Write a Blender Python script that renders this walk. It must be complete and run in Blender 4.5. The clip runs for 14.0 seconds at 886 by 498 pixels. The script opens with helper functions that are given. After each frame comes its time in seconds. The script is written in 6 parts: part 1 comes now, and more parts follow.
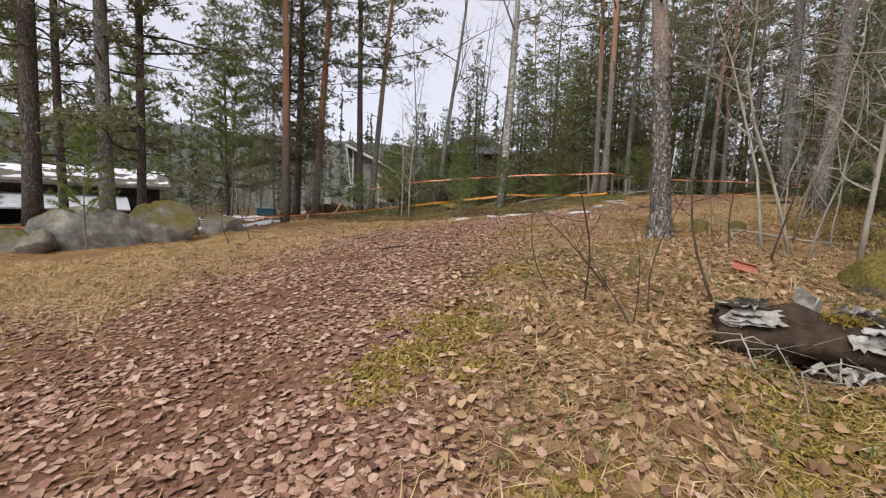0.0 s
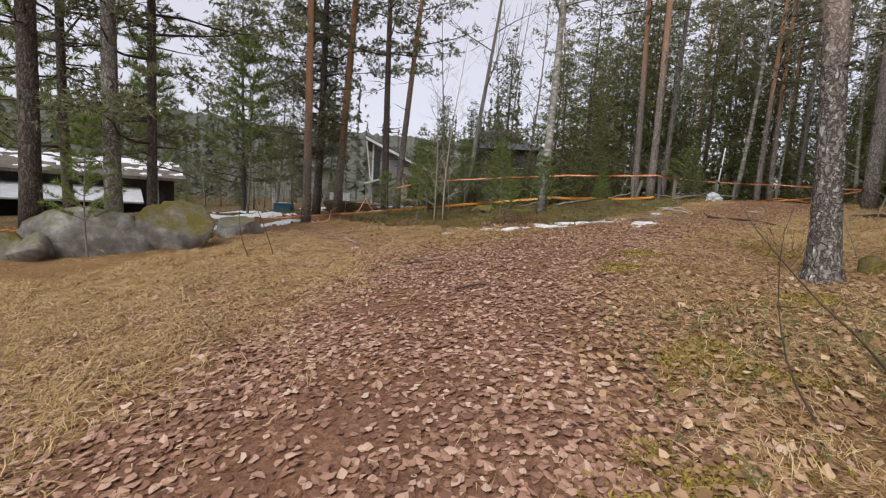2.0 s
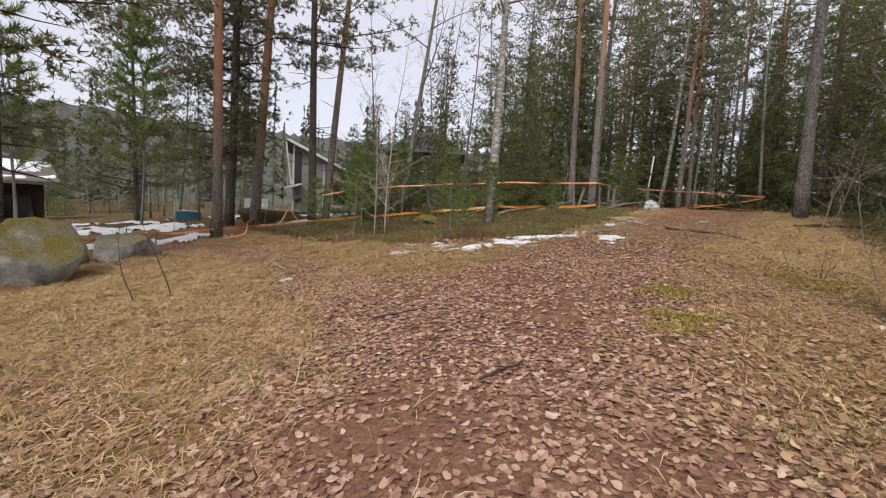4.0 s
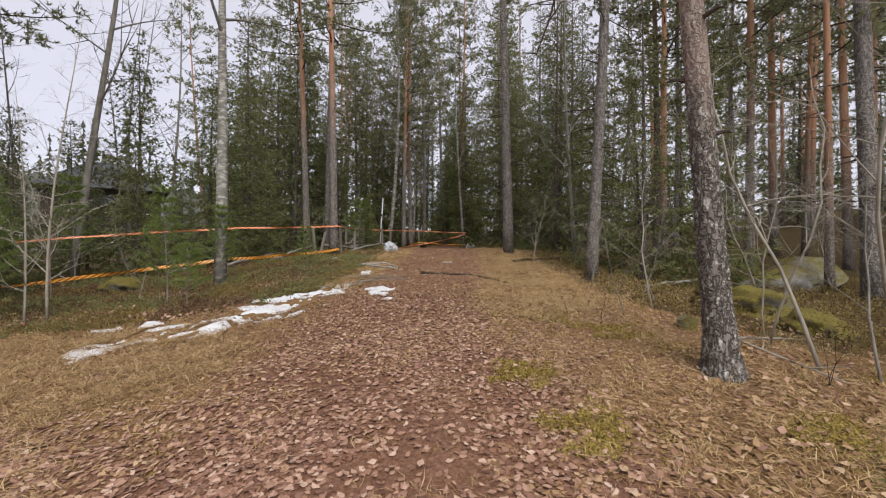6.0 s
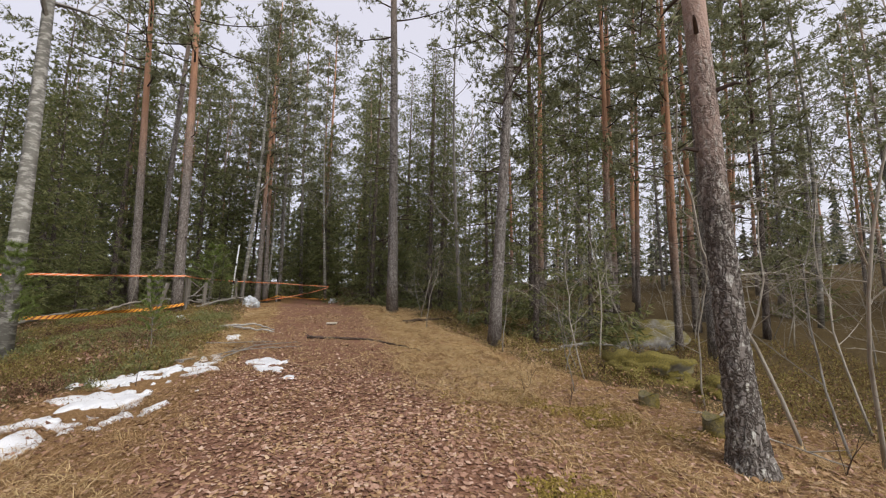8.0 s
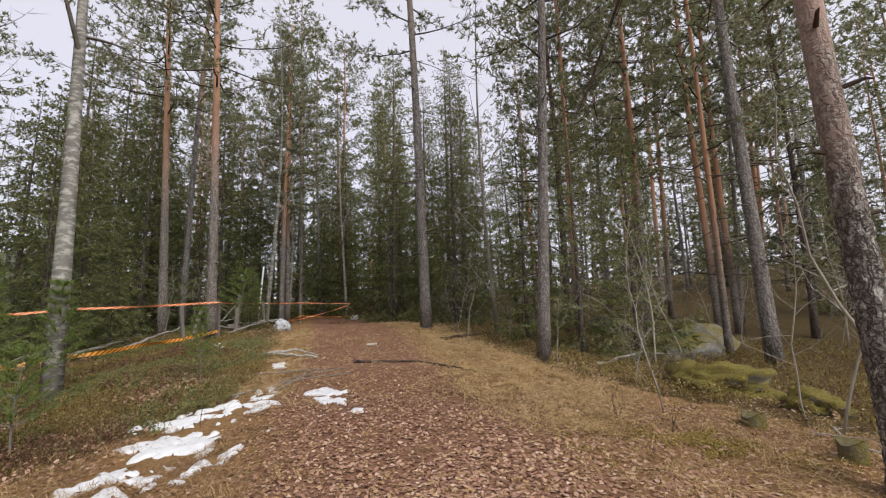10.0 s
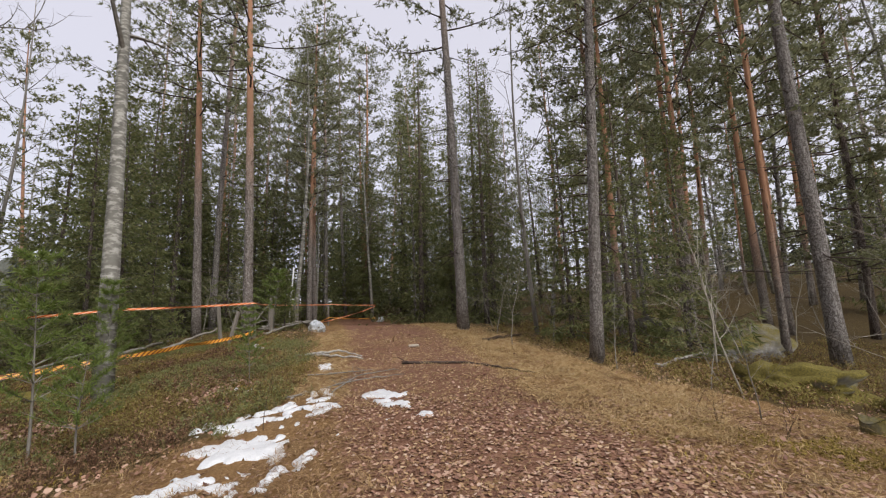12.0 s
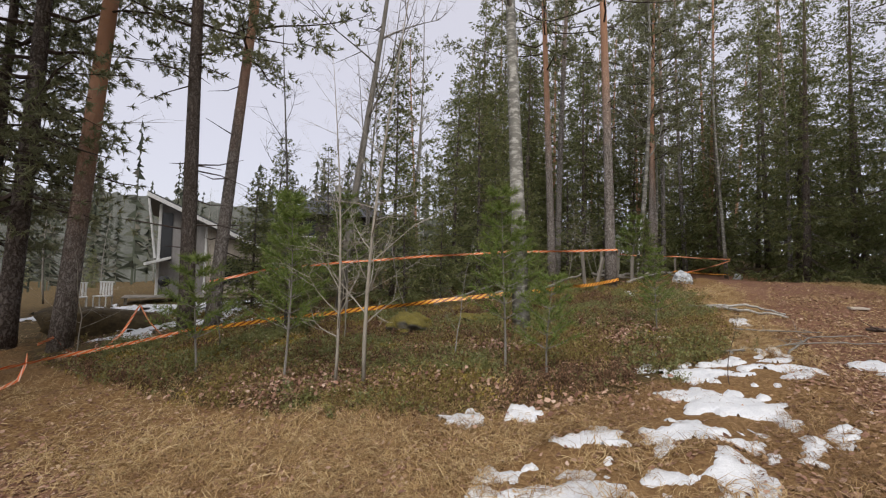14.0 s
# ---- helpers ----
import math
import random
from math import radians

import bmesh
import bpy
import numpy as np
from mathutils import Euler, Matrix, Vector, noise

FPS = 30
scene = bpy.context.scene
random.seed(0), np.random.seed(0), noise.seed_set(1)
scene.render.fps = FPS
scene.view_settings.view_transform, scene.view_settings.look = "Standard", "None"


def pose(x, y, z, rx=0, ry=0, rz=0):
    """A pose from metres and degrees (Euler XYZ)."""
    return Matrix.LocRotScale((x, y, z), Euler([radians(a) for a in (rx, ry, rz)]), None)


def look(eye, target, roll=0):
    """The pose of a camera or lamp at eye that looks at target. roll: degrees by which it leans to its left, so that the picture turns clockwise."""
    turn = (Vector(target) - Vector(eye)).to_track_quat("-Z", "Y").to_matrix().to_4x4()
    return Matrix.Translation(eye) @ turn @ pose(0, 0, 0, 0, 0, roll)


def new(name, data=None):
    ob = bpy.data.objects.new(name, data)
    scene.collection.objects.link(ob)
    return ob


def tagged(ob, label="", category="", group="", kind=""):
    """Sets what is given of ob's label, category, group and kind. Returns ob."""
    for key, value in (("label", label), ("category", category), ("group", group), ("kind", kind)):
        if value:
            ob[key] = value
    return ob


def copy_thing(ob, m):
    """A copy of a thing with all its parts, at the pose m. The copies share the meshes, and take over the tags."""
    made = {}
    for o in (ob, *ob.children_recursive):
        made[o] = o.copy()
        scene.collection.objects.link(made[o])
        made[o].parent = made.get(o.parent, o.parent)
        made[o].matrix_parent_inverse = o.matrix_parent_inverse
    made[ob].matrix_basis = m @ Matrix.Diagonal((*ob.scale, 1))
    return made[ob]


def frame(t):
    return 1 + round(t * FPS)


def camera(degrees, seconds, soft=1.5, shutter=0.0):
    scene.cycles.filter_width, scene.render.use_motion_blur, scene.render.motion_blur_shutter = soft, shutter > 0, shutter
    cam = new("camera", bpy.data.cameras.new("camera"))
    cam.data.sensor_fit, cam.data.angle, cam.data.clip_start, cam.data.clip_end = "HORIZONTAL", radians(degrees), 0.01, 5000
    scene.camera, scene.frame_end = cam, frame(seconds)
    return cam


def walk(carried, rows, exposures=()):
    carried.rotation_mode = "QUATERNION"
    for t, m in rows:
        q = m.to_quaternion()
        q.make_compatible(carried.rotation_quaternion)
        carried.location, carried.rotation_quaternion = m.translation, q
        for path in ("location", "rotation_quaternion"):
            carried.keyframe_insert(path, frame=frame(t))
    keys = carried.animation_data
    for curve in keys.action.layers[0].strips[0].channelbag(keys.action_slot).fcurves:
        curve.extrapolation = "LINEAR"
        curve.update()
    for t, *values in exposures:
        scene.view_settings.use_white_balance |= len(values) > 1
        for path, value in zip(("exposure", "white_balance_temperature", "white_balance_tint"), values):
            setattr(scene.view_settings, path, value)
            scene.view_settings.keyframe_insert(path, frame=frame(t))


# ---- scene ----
cam = camera(90.4, 14.0, soft=1.2)
METRES, EYE, TILT, LEAN, TURN = 10.5, 1.2, -5.648, -2.306, 0.0
ROWS = [
    (0.0, 0.0, 0.0, 0.0, 0.0, 0.0, -0.0),
    (0.5, -0.0237, 0.0188, 0.0131, -2.88, 0.27, 0.51),
    (1.0, -0.0376, 0.0577, 0.0137, 1.33, 0.29, 0.4),
    (1.5, -0.0533, 0.0961, 0.0312, 4.02, 1.53, 0.62),
    (2.0, -0.0762, 0.1352, 0.0426, 1.44, -0.89, -1.32),
    (4.5, -0.1402, 0.3292, 0.085, -12.04, -0.23, 2.06),
    (5.0, -0.1444, 0.3714, 0.0939, -16.48, -0.1, 3.99),
    (5.5, -0.1423, 0.4155, 0.1085, -24.02, 0.15, 4.03),
    (6.0, -0.1412, 0.4555, 0.1219, -43.68, 2.85, 5.43),
    (6.5, -0.1292, 0.4963, 0.1301, -56.82, 4.21, 6.71),
    (7.0, -0.1263, 0.5353, 0.1408, -60.99, 4.91, 6.99),
    (7.5, -0.1362, 0.5732, 0.1471, -63.54, 5.39, 4.62),
    (8.0, -0.1347, 0.6123, 0.1537, -63.63, 7.88, 5.06),
    (10.5, -0.1488, 0.6953, 0.182, -61.95, 9.11, 8.12),
    (11.0, -0.1489, 0.7037, 0.1811, -61.52, 9.17, 8.05),
    (11.5, -0.1444, 0.733, 0.1826, -61.09, 9.34, 7.79),
    (12.0, -0.1511, 0.7658, 0.1836, -60.28, 9.81, 7.89),
    (12.5, -0.1678, 0.8049, 0.1781, -47.42, 11.21, 5.78),
    (13.0, -0.1843, 0.8449, 0.1758, -29.47, 12.35, 4.78),
    (13.5, -0.2041, 0.8807, 0.1769, -25.26, 9.1, 4.11),
    (14.0, -0.2203, 0.9167, 0.1808, -21.99, 7.73, 2.81),
]
walk(cam, [(t, pose(0, 0, EYE, TILT, LEAN, TURN) @ pose(METRES * x, METRES * y, METRES * z, 90 + pitch, roll, yaw)) for t, x, y, z, yaw, pitch, roll in ROWS],
     [(0.0, 0.76), (1.0, 0.66), (1.5, 0.6), (2.0, 0.66), (4.5, 0.74), (5.5, 0.7), (7.5, 0.74), (11.0, 0.77), (12.0, 0.7), (12.5, 0.64), (13.0, 0.48), (13.5, 0.54), (14.0, 0.58)])

# ---- sky and light: an overcast spring day ----
world = bpy.data.worlds.new("overcast_sky")
scene.world = world
world.use_nodes = True
wn, wl = world.node_tree.nodes, world.node_tree.links
sky = wn.new("ShaderNodeTexSky")
sky.sky_type, sky.sun_disc = "NISHITA", False
sky.sun_elevation, sky.sun_rotation = radians(38), radians(200)
veil = wn.new("ShaderNodeMix")
veil.data_type = "RGBA"
veil.inputs["Factor"].default_value = 0.86
veil.inputs["B"].default_value = (4.2, 4.06, 4.5, 1)
wl.new(sky.outputs["Color"], veil.inputs["A"])
wl.new(veil.outputs["Result"], wn["Background"].inputs["Color"])
wn["Background"].inputs["Strength"].default_value = 0.12
sun = new("sun", bpy.data.lights.new("sun", "SUN"))
sun.data.energy, sun.data.angle, sun.data.color = 1.9, radians(40), (1.0, 0.96, 0.9)
sun.matrix_world = look((-12, -22, 27), (0, 0, 0))


# ---- materials ----
def shader(name, rough=0.8, spec=0.3):
    m = bpy.data.materials.new(name)
    m.use_nodes = True
    b = m.node_tree.nodes["Principled BSDF"]
    b.inputs["Roughness"].default_value = rough
    b.inputs["Specular IOR Level"].default_value = spec
    return m, m.node_tree.nodes, m.node_tree.links, b


def ramp_node(n, stops):
    r = n.new("ShaderNodeValToRGB")
    e = r.color_ramp.elements
    while len(e) < len(stops):
        e.new(0.5)
    for k, (p, c) in zip(e, stops):
        k.position, k.color = p, (*c, 1)
    return r


def noise_node(n, l, scale, detail=4, rough=0.6, stretch=None):
    tc = n.new("ShaderNodeTexCoord")
    t = n.new("ShaderNodeTexNoise")
    t.inputs["Scale"].default_value, t.inputs["Detail"].default_value, t.inputs["Roughness"].default_value = scale, detail, rough
    if stretch:
        mp = n.new("ShaderNodeMapping")
        mp.inputs["Scale"].default_value = stretch
        l.new(tc.outputs["Object"], mp.inputs["Vector"])
        l.new(mp.outputs["Vector"], t.inputs["Vector"])
    else:
        l.new(tc.outputs["Object"], t.inputs["Vector"])
    return t


def mix_node(n, l, fac, a, b, blend="MIX"):
    x = n.new("ShaderNodeMix")
    x.data_type, x.blend_type = "RGBA", blend
    for key, v in (("Factor", fac), ("A", a), ("B", b)):
        if isinstance(v, (int, float)):
            x.inputs[key].default_value = v
        elif isinstance(v, tuple):
            x.inputs[key].default_value = (*v, 1)
        else:
            l.new(v, x.inputs[key])
    return x.outputs["Result"]


def bump_node(n, l, b, height, strength=0.5, distance=0.02):
    k = n.new("ShaderNodeBump")
    k.inputs["Strength"].default_value, k.inputs["Distance"].default_value = strength, distance
    l.new(height, k.inputs["Height"])
    l.new(k.outputs["Normal"], b.inputs["Normal"])


def plain(name, lo, hi, scale=8, rough=0.8, bump=0.4, dist=0.01, stretch=None, metal=0.0, spec=0.3):
    """A mottled surface between two colours, with a second finer grain."""
    m, n, l, b = shader(name, rough, spec)
    b.inputs["Metallic"].default_value = metal
    t, g = noise_node(n, l, scale, 5, 0.65, stretch), noise_node(n, l, scale * 7, 3, 0.6, stretch)
    r = ramp_node(n, [(0.3, lo), (0.7, hi)])
    l.new(t.outputs["Fac"], r.inputs["Fac"])
    dark = mix_node(n, l, g.outputs["Fac"], (0.72, 0.72, 0.72), (1.12, 1.12, 1.12))
    l.new(mix_node(n, l, 1.0, r.outputs["Color"], dark, "MULTIPLY"), b.inputs["Base Color"])
    bump_node(n, l, b, g.outputs["Fac"], bump, dist)
    return m


def scattered(name, stops, rough=0.75, spec=0.2, single=False, through_light=0.0):
    """A material for many small pieces: each takes its own tone."""
    m, n, l, b = shader(name, rough, spec)
    r = ramp_node(n, stops)
    r.color_ramp.interpolation = "LINEAR"
    if single:
        l.new(n.new("ShaderNodeObjectInfo").outputs["Random"], r.inputs["Fac"])
    else:
        l.new(n.new("ShaderNodeNewGeometry").outputs["Random Per Island"], r.inputs["Fac"])
    t = noise_node(n, l, 60, 2)
    k = mix_node(n, l, t.outputs["Fac"], (0.8, 0.8, 0.8), (1.15, 1.15, 1.15))
    tone = mix_node(n, l, 1.0, r.outputs["Color"], k, "MULTIPLY")
    l.new(tone, b.inputs["Base Color"])
    if through_light:
        tl, mx = n.new("ShaderNodeBsdfTranslucent"), n.new("ShaderNodeMixShader")
        mx.inputs["Fac"].default_value = through_light
        l.new(tone, tl.inputs["Color"])
        l.new(b.outputs["BSDF"], mx.inputs[1])
        l.new(tl.outputs["BSDF"], mx.inputs[2])
        l.new(mx.outputs["Shader"], n["Material Output"].inputs["Surface"])
    return m


def bark_material(name, low, high, z0, z1, plate=(0.42, 0.40, 0.37), lichen=0.45, scale=19, depth=0.022):
    """Plated bark, grey below and changing to another tone between z0 and z1 of the stem."""
    m, n, l, b = shader(name, 0.9, 0.15)
    tc = n.new("ShaderNodeTexCoord")
    sep = n.new("ShaderNodeSeparateXYZ")
    l.new(tc.outputs["Object"], sep.inputs["Vector"])
    wob = noise_node(n, l, 1.3, 3)
    add = n.new("ShaderNodeMath")
    add.operation, add.inputs[1].default_value = "MULTIPLY_ADD", 3.0
    l.new(wob.outputs["Fac"], add.inputs[0])
    l.new(sep.outputs["Z"], add.inputs[2])
    mr = n.new("ShaderNodeMapRange")
    mr.inputs["From Min"].default_value, mr.inputs["From Max"].default_value = z0 + 1.5, z1 + 1.5
    l.new(add.outputs[0], mr.inputs["Value"])
    mp = n.new("ShaderNodeMapping")
    mp.inputs["Scale"].default_value = (1, 1, 0.22)
    warp = noise_node(n, l, 7, 3, 0.6)
    shift = n.new("ShaderNodeVectorMath")
    shift.operation = "MULTIPLY_ADD"
    shift.inputs[1].default_value = (0.22, 0.22, 0.7)
    l.new(warp.outputs["Color"], shift.inputs[0])
    l.new(tc.outputs["Object"], shift.inputs[2])
    l.new(shift.outputs["Vector"], mp.inputs["Vector"])
    v = n.new("ShaderNodeTexVoronoi")
    v.feature = "DISTANCE_TO_EDGE"
    v.inputs["Scale"].default_value = scale
    l.new(mp.outputs["Vector"], v.inputs["Vector"])
    crack = n.new("ShaderNodeMapRange")
    crack.inputs["From Max"].default_value = 0.22
    l.new(v.outputs["Distance"], crack.inputs["Value"])
    fine = noise_node(n, l, 26, 4, 0.7, (1, 1, 0.4))
    base = mix_node(n, l, mr.outputs["Result"], low, high)
    rl = ramp_node(n, [(0.52, (0, 0, 0)), (0.66, (1, 1, 1))])
    l.new(fine.outputs["Fac"], rl.inputs["Fac"])
    inv = n.new("ShaderNodeMath")
    inv.operation = "MULTIPLY_ADD"
    inv.inputs[1].default_value, inv.inputs[2].default_value = -lichen * 0.85, lichen
    l.new(mr.outputs["Result"], inv.inputs[0])
    amount = n.new("ShaderNodeMath")
    amount.operation = "MULTIPLY"
    l.new(inv.outputs[0], amount.inputs[0])
    l.new(rl.outputs["Color"], amount.inputs[1])
    tone = mix_node(n, l, amount.outputs[0], base, plate)
    low_crack = mix_node(n, l, crack.outputs["Result"], (0.4, 0.37, 0.35), (1.12, 1.12, 1.12))
    crack_mix = mix_node(n, l, mr.outputs["Result"], low_crack, (1.0, 1.0, 1.0))
    l.new(mix_node(n, l, 1.0, tone, crack_mix, "MULTIPLY"), b.inputs["Base Color"])
    hsum = n.new("ShaderNodeMath")
    hsum.operation = "MULTIPLY_ADD"
    hsum.inputs[1].default_value = 0.6
    fade = n.new("ShaderNodeMath")
    fade.operation = "MULTIPLY_ADD"
    fade.inputs[1].default_value, fade.inputs[2].default_value = -0.9, 1.0
    l.new(mr.outputs["Result"], fade.inputs[0])
    deep = n.new("ShaderNodeMath")
    deep.operation = "MULTIPLY"
    l.new(crack.outputs["Result"], deep.inputs[0])
    l.new(fade.outputs[0], deep.inputs[1])
    l.new(fine.outputs["Fac"], hsum.inputs[0])
    l.new(deep.outputs[0], hsum.inputs[2])
    bump_node(n, l, b, hsum.outputs[0], 0.8, depth)
    return m


M_PINE = bark_material("pine_bark", (0.27, 0.235, 0.21), (0.45, 0.245, 0.15), 1.8, 5.2, (0.46, 0.45, 0.42))
M_PINE_MID = bark_material("old_pine_bark", (0.27, 0.24, 0.22), (0.44, 0.245, 0.155), 4.2, 8.0, (0.48, 0.47, 0.44))
M_PINE_GREY = bark_material("grey_pine_bark", (0.27, 0.25, 0.235), (0.34, 0.24, 0.18), 8.0, 14.0, (0.46, 0.45, 0.42))
M_PINE_DARK = bark_material("dark_pine_bark", (0.15, 0.125, 0.11), (0.24, 0.14, 0.09), 6, 14, lichen=0.25)
M_SPRUCE = bark_material("spruce_bark", (0.15, 0.125, 0.11), (0.17, 0.13, 0.1), 4, 12, scale=22, depth=0.012)
M_GREY = plain("grey_twig_bark", (0.16, 0.145, 0.125), (0.34, 0.32, 0.285), 9, 0.85, 0.3, 0.004, (1, 1, 0.3))
M_DARKTWIG = plain("dark_twig_bark", (0.05, 0.036, 0.03), (0.11, 0.08, 0.065), 14, 0.8, 0.3, 0.003)
M_PALE = plain("pale_sapling_bark", (0.26, 0.23, 0.19), (0.46, 0.425, 0.36), 7, 0.8, 0.3, 0.003, (1, 1, 0.3))


def birch_material():
    m, n, l, b = shader("birch_bark", 0.75, 0.25)
    mark = noise_node(n, l, 5.5, 4, 0.65, (1.0, 1.0, 2.6))
    r = ramp_node(n, [(0.46, (0.05, 0.046, 0.044)), (0.52, (0.2, 0.19, 0.175)), (0.6, (0.48, 0.47, 0.44))])
    l.new(mark.outputs["Fac"], r.inputs["Fac"])
    g = noise_node(n, l, 2.0, 3)
    l.new(mix_node(n, l, g.outputs["Fac"], r.outputs["Color"], (0.3, 0.29, 0.25)), b.inputs["Base Color"])
    bump_node(n, l, b, mark.outputs["Fac"], 0.5, 0.02)
    return m


M_BIRCH = birch_material()
M_PINE_NEEDLE = scattered("pine_needles", [(0.0, (0.15, 0.16, 0.08)), (0.5, (0.25, 0.26, 0.14)), (1.0, (0.37, 0.37, 0.22))], 0.5, 0.3, through_light=0.48)
M_SPRUCE_NEEDLE = scattered("spruce_needles", [(0.0, (0.12, 0.14, 0.055)), (0.6, (0.205, 0.225, 0.09)), (1.0, (0.32, 0.315, 0.14))], 0.5, 0.3, through_light=0.48)
M_YOUNG_NEEDLE = scattered("young_pine_needles", [(0.0, (0.13, 0.19, 0.05)), (1.0, (0.28, 0.34, 0.10))], 0.6, through_light=0.4)
LEAF_TONES = [(0.0, (0.17, 0.085, 0.058)), (0.3, (0.29, 0.155, 0.105)), (0.65, (0.39, 0.235, 0.165)), (0.88, (0.48, 0.315, 0.23)), (1.0, (0.56, 0.41, 0.32))]
M_LEAF = scattered("fallen_leaf_tones", LEAF_TONES, 0.55, 0.35)
M_LEAF_TAN = scattered("tan_leaf_tones", [(0.0, (0.16, 0.09, 0.042)), (0.4, (0.30, 0.18, 0.09)), (0.8, (0.43, 0.28, 0.155)), (1.0, (0.54, 0.39, 0.25))], 0.6, 0.3)
M_LEAF_OLD = scattered("old_leaf_tones", [(0.0, (0.12, 0.06, 0.04)), (0.6, (0.24, 0.13, 0.085)), (1.0, (0.34, 0.2, 0.13))], 0.7, 0.2)
M_LEAF_ONE = scattered("fallen_leaf_tone", LEAF_TONES, 0.55, 0.35, single=True)
M_STRAW = scattered("dry_grass_straw", [(0.0, (0.27, 0.155, 0.06)), (0.5, (0.45, 0.31, 0.145)), (1.0, (0.62, 0.47, 0.26))], 0.7)
M_RUST = scattered("rusty_dry_grass", [(0.0, (0.15, 0.08, 0.04)), (0.5, (0.29, 0.175, 0.085)), (1.0, (0.45, 0.30, 0.15))], 0.75)
M_HEATH = scattered("heath_leaves", [(0.0, (0.08, 0.052, 0.028)), (0.3, (0.24, 0.14, 0.075)), (0.55, (0.25, 0.22, 0.07)), (0.85, (0.36, 0.30, 0.10)), (1.0, (0.44, 0.29, 0.17))], 0.6, through_light=0.35)
M_LINGON = scattered("evergreen_sprig_leaves", [(0.0, (0.13, 0.145, 0.045)), (1.0, (0.28, 0.285, 0.11))], 0.4, 0.5, through_light=0.3)
M_BROWNHEATH = scattered("withered_heath_leaves", [(0.0, (0.06, 0.035, 0.022)), (0.5, (0.16, 0.09, 0.055)), (1.0, (0.34, 0.21, 0.13))], 0.7, through_light=0.2)
M_MOSS = scattered("moss_tips", [(0.0, (0.14, 0.095, 0.026)), (0.6, (0.25, 0.185, 0.042)), (1.0, (0.37, 0.28, 0.07))], 0.9)
M_NEEDLE_LITTER = scattered("needle_litter", [(0.0, (0.15, 0.06, 0.03)), (1.0, (0.34, 0.17, 0.08))], 0.8)


def ground_material():
    m, n, l, b = shader("forest_floor", 0.95, 0.12)
    at = []
    for key in ("path", "heath", "moss"):
        a = n.new("ShaderNodeAttribute")
        a.attribute_name = key
        at.append(a.outputs["Fac"])
    big, mid, fine, grit = (noise_node(n, l, s, d, 0.68) for s, d in ((0.7, 5), (4.5, 6), (28, 6), (120, 3)))
    soil = ramp_node(n, [(0.3, (0.14, 0.072, 0.048)), (0.5, (0.225, 0.12, 0.08)), (0.72, (0.33, 0.195, 0.135))])
    l.new(fine.outputs["Fac"], soil.inputs["Fac"])
    straw = ramp_node(n, [(0.3, (0.13, 0.075, 0.036)), (0.52, (0.25, 0.15, 0.07)), (0.72, (0.40, 0.265, 0.13))])
    l.new(fine.outputs["Fac"], straw.inputs["Fac"])
    heath = ramp_node(n, [(0.3, (0.05, 0.034, 0.02)), (0.52, (0.105, 0.075, 0.035)), (0.72, (0.19, 0.15, 0.06))])
    l.new(fine.outputs["Fac"], heath.inputs["Fac"])
    mossy = ramp_node(n, [(0.3, (0.11, 0.08, 0.03)), (0.55, (0.23, 0.17, 0.055)), (0.75, (0.36, 0.27, 0.09))])
    l.new(fine.outputs["Fac"], mossy.inputs["Fac"])

    def wobble(src, lo, hi):
        s = n.new("ShaderNodeMath")
        s.operation, s.inputs[1].default_value = "MULTIPLY_ADD", 0.9
        l.new(mid.outputs["Fac"], s.inputs[0])
        l.new(src, s.inputs[2])
        r = n.new("ShaderNodeMapRange")
        r.interpolation_type = "SMOOTHSTEP"
        r.inputs["From Min"].default_value, r.inputs["From Max"].default_value = lo, hi
        l.new(s.outputs[0], r.inputs["Value"])
        return r.outputs["Result"]

    c = mix_node(n, l, wobble(at[2], 0.75, 1.25), straw.outputs["Color"], mossy.outputs["Color"])
    c = mix_node(n, l, wobble(at[1], 0.75, 1.15), c, heath.outputs["Color"])
    c = mix_node(n, l, wobble(at[0], 0.7, 1.15), c, soil.outputs["Color"])
    tint = mix_node(n, l, big.outputs["Fac"], (0.75, 0.72, 0.7), (1.2, 1.2, 1.18))
    c = mix_node(n, l, 1.0, c, tint, "MULTIPLY")
    g = mix_node(n, l, grit.outputs["Fac"], (0.7, 0.7, 0.7), (1.25, 1.25, 1.25))
    l.new(mix_node(n, l, 1.0, c, g, "MULTIPLY"), b.inputs["Base Color"])
    bump_node(n, l, b, fine.outputs["Fac"], 0.9, 0.03)
    return m


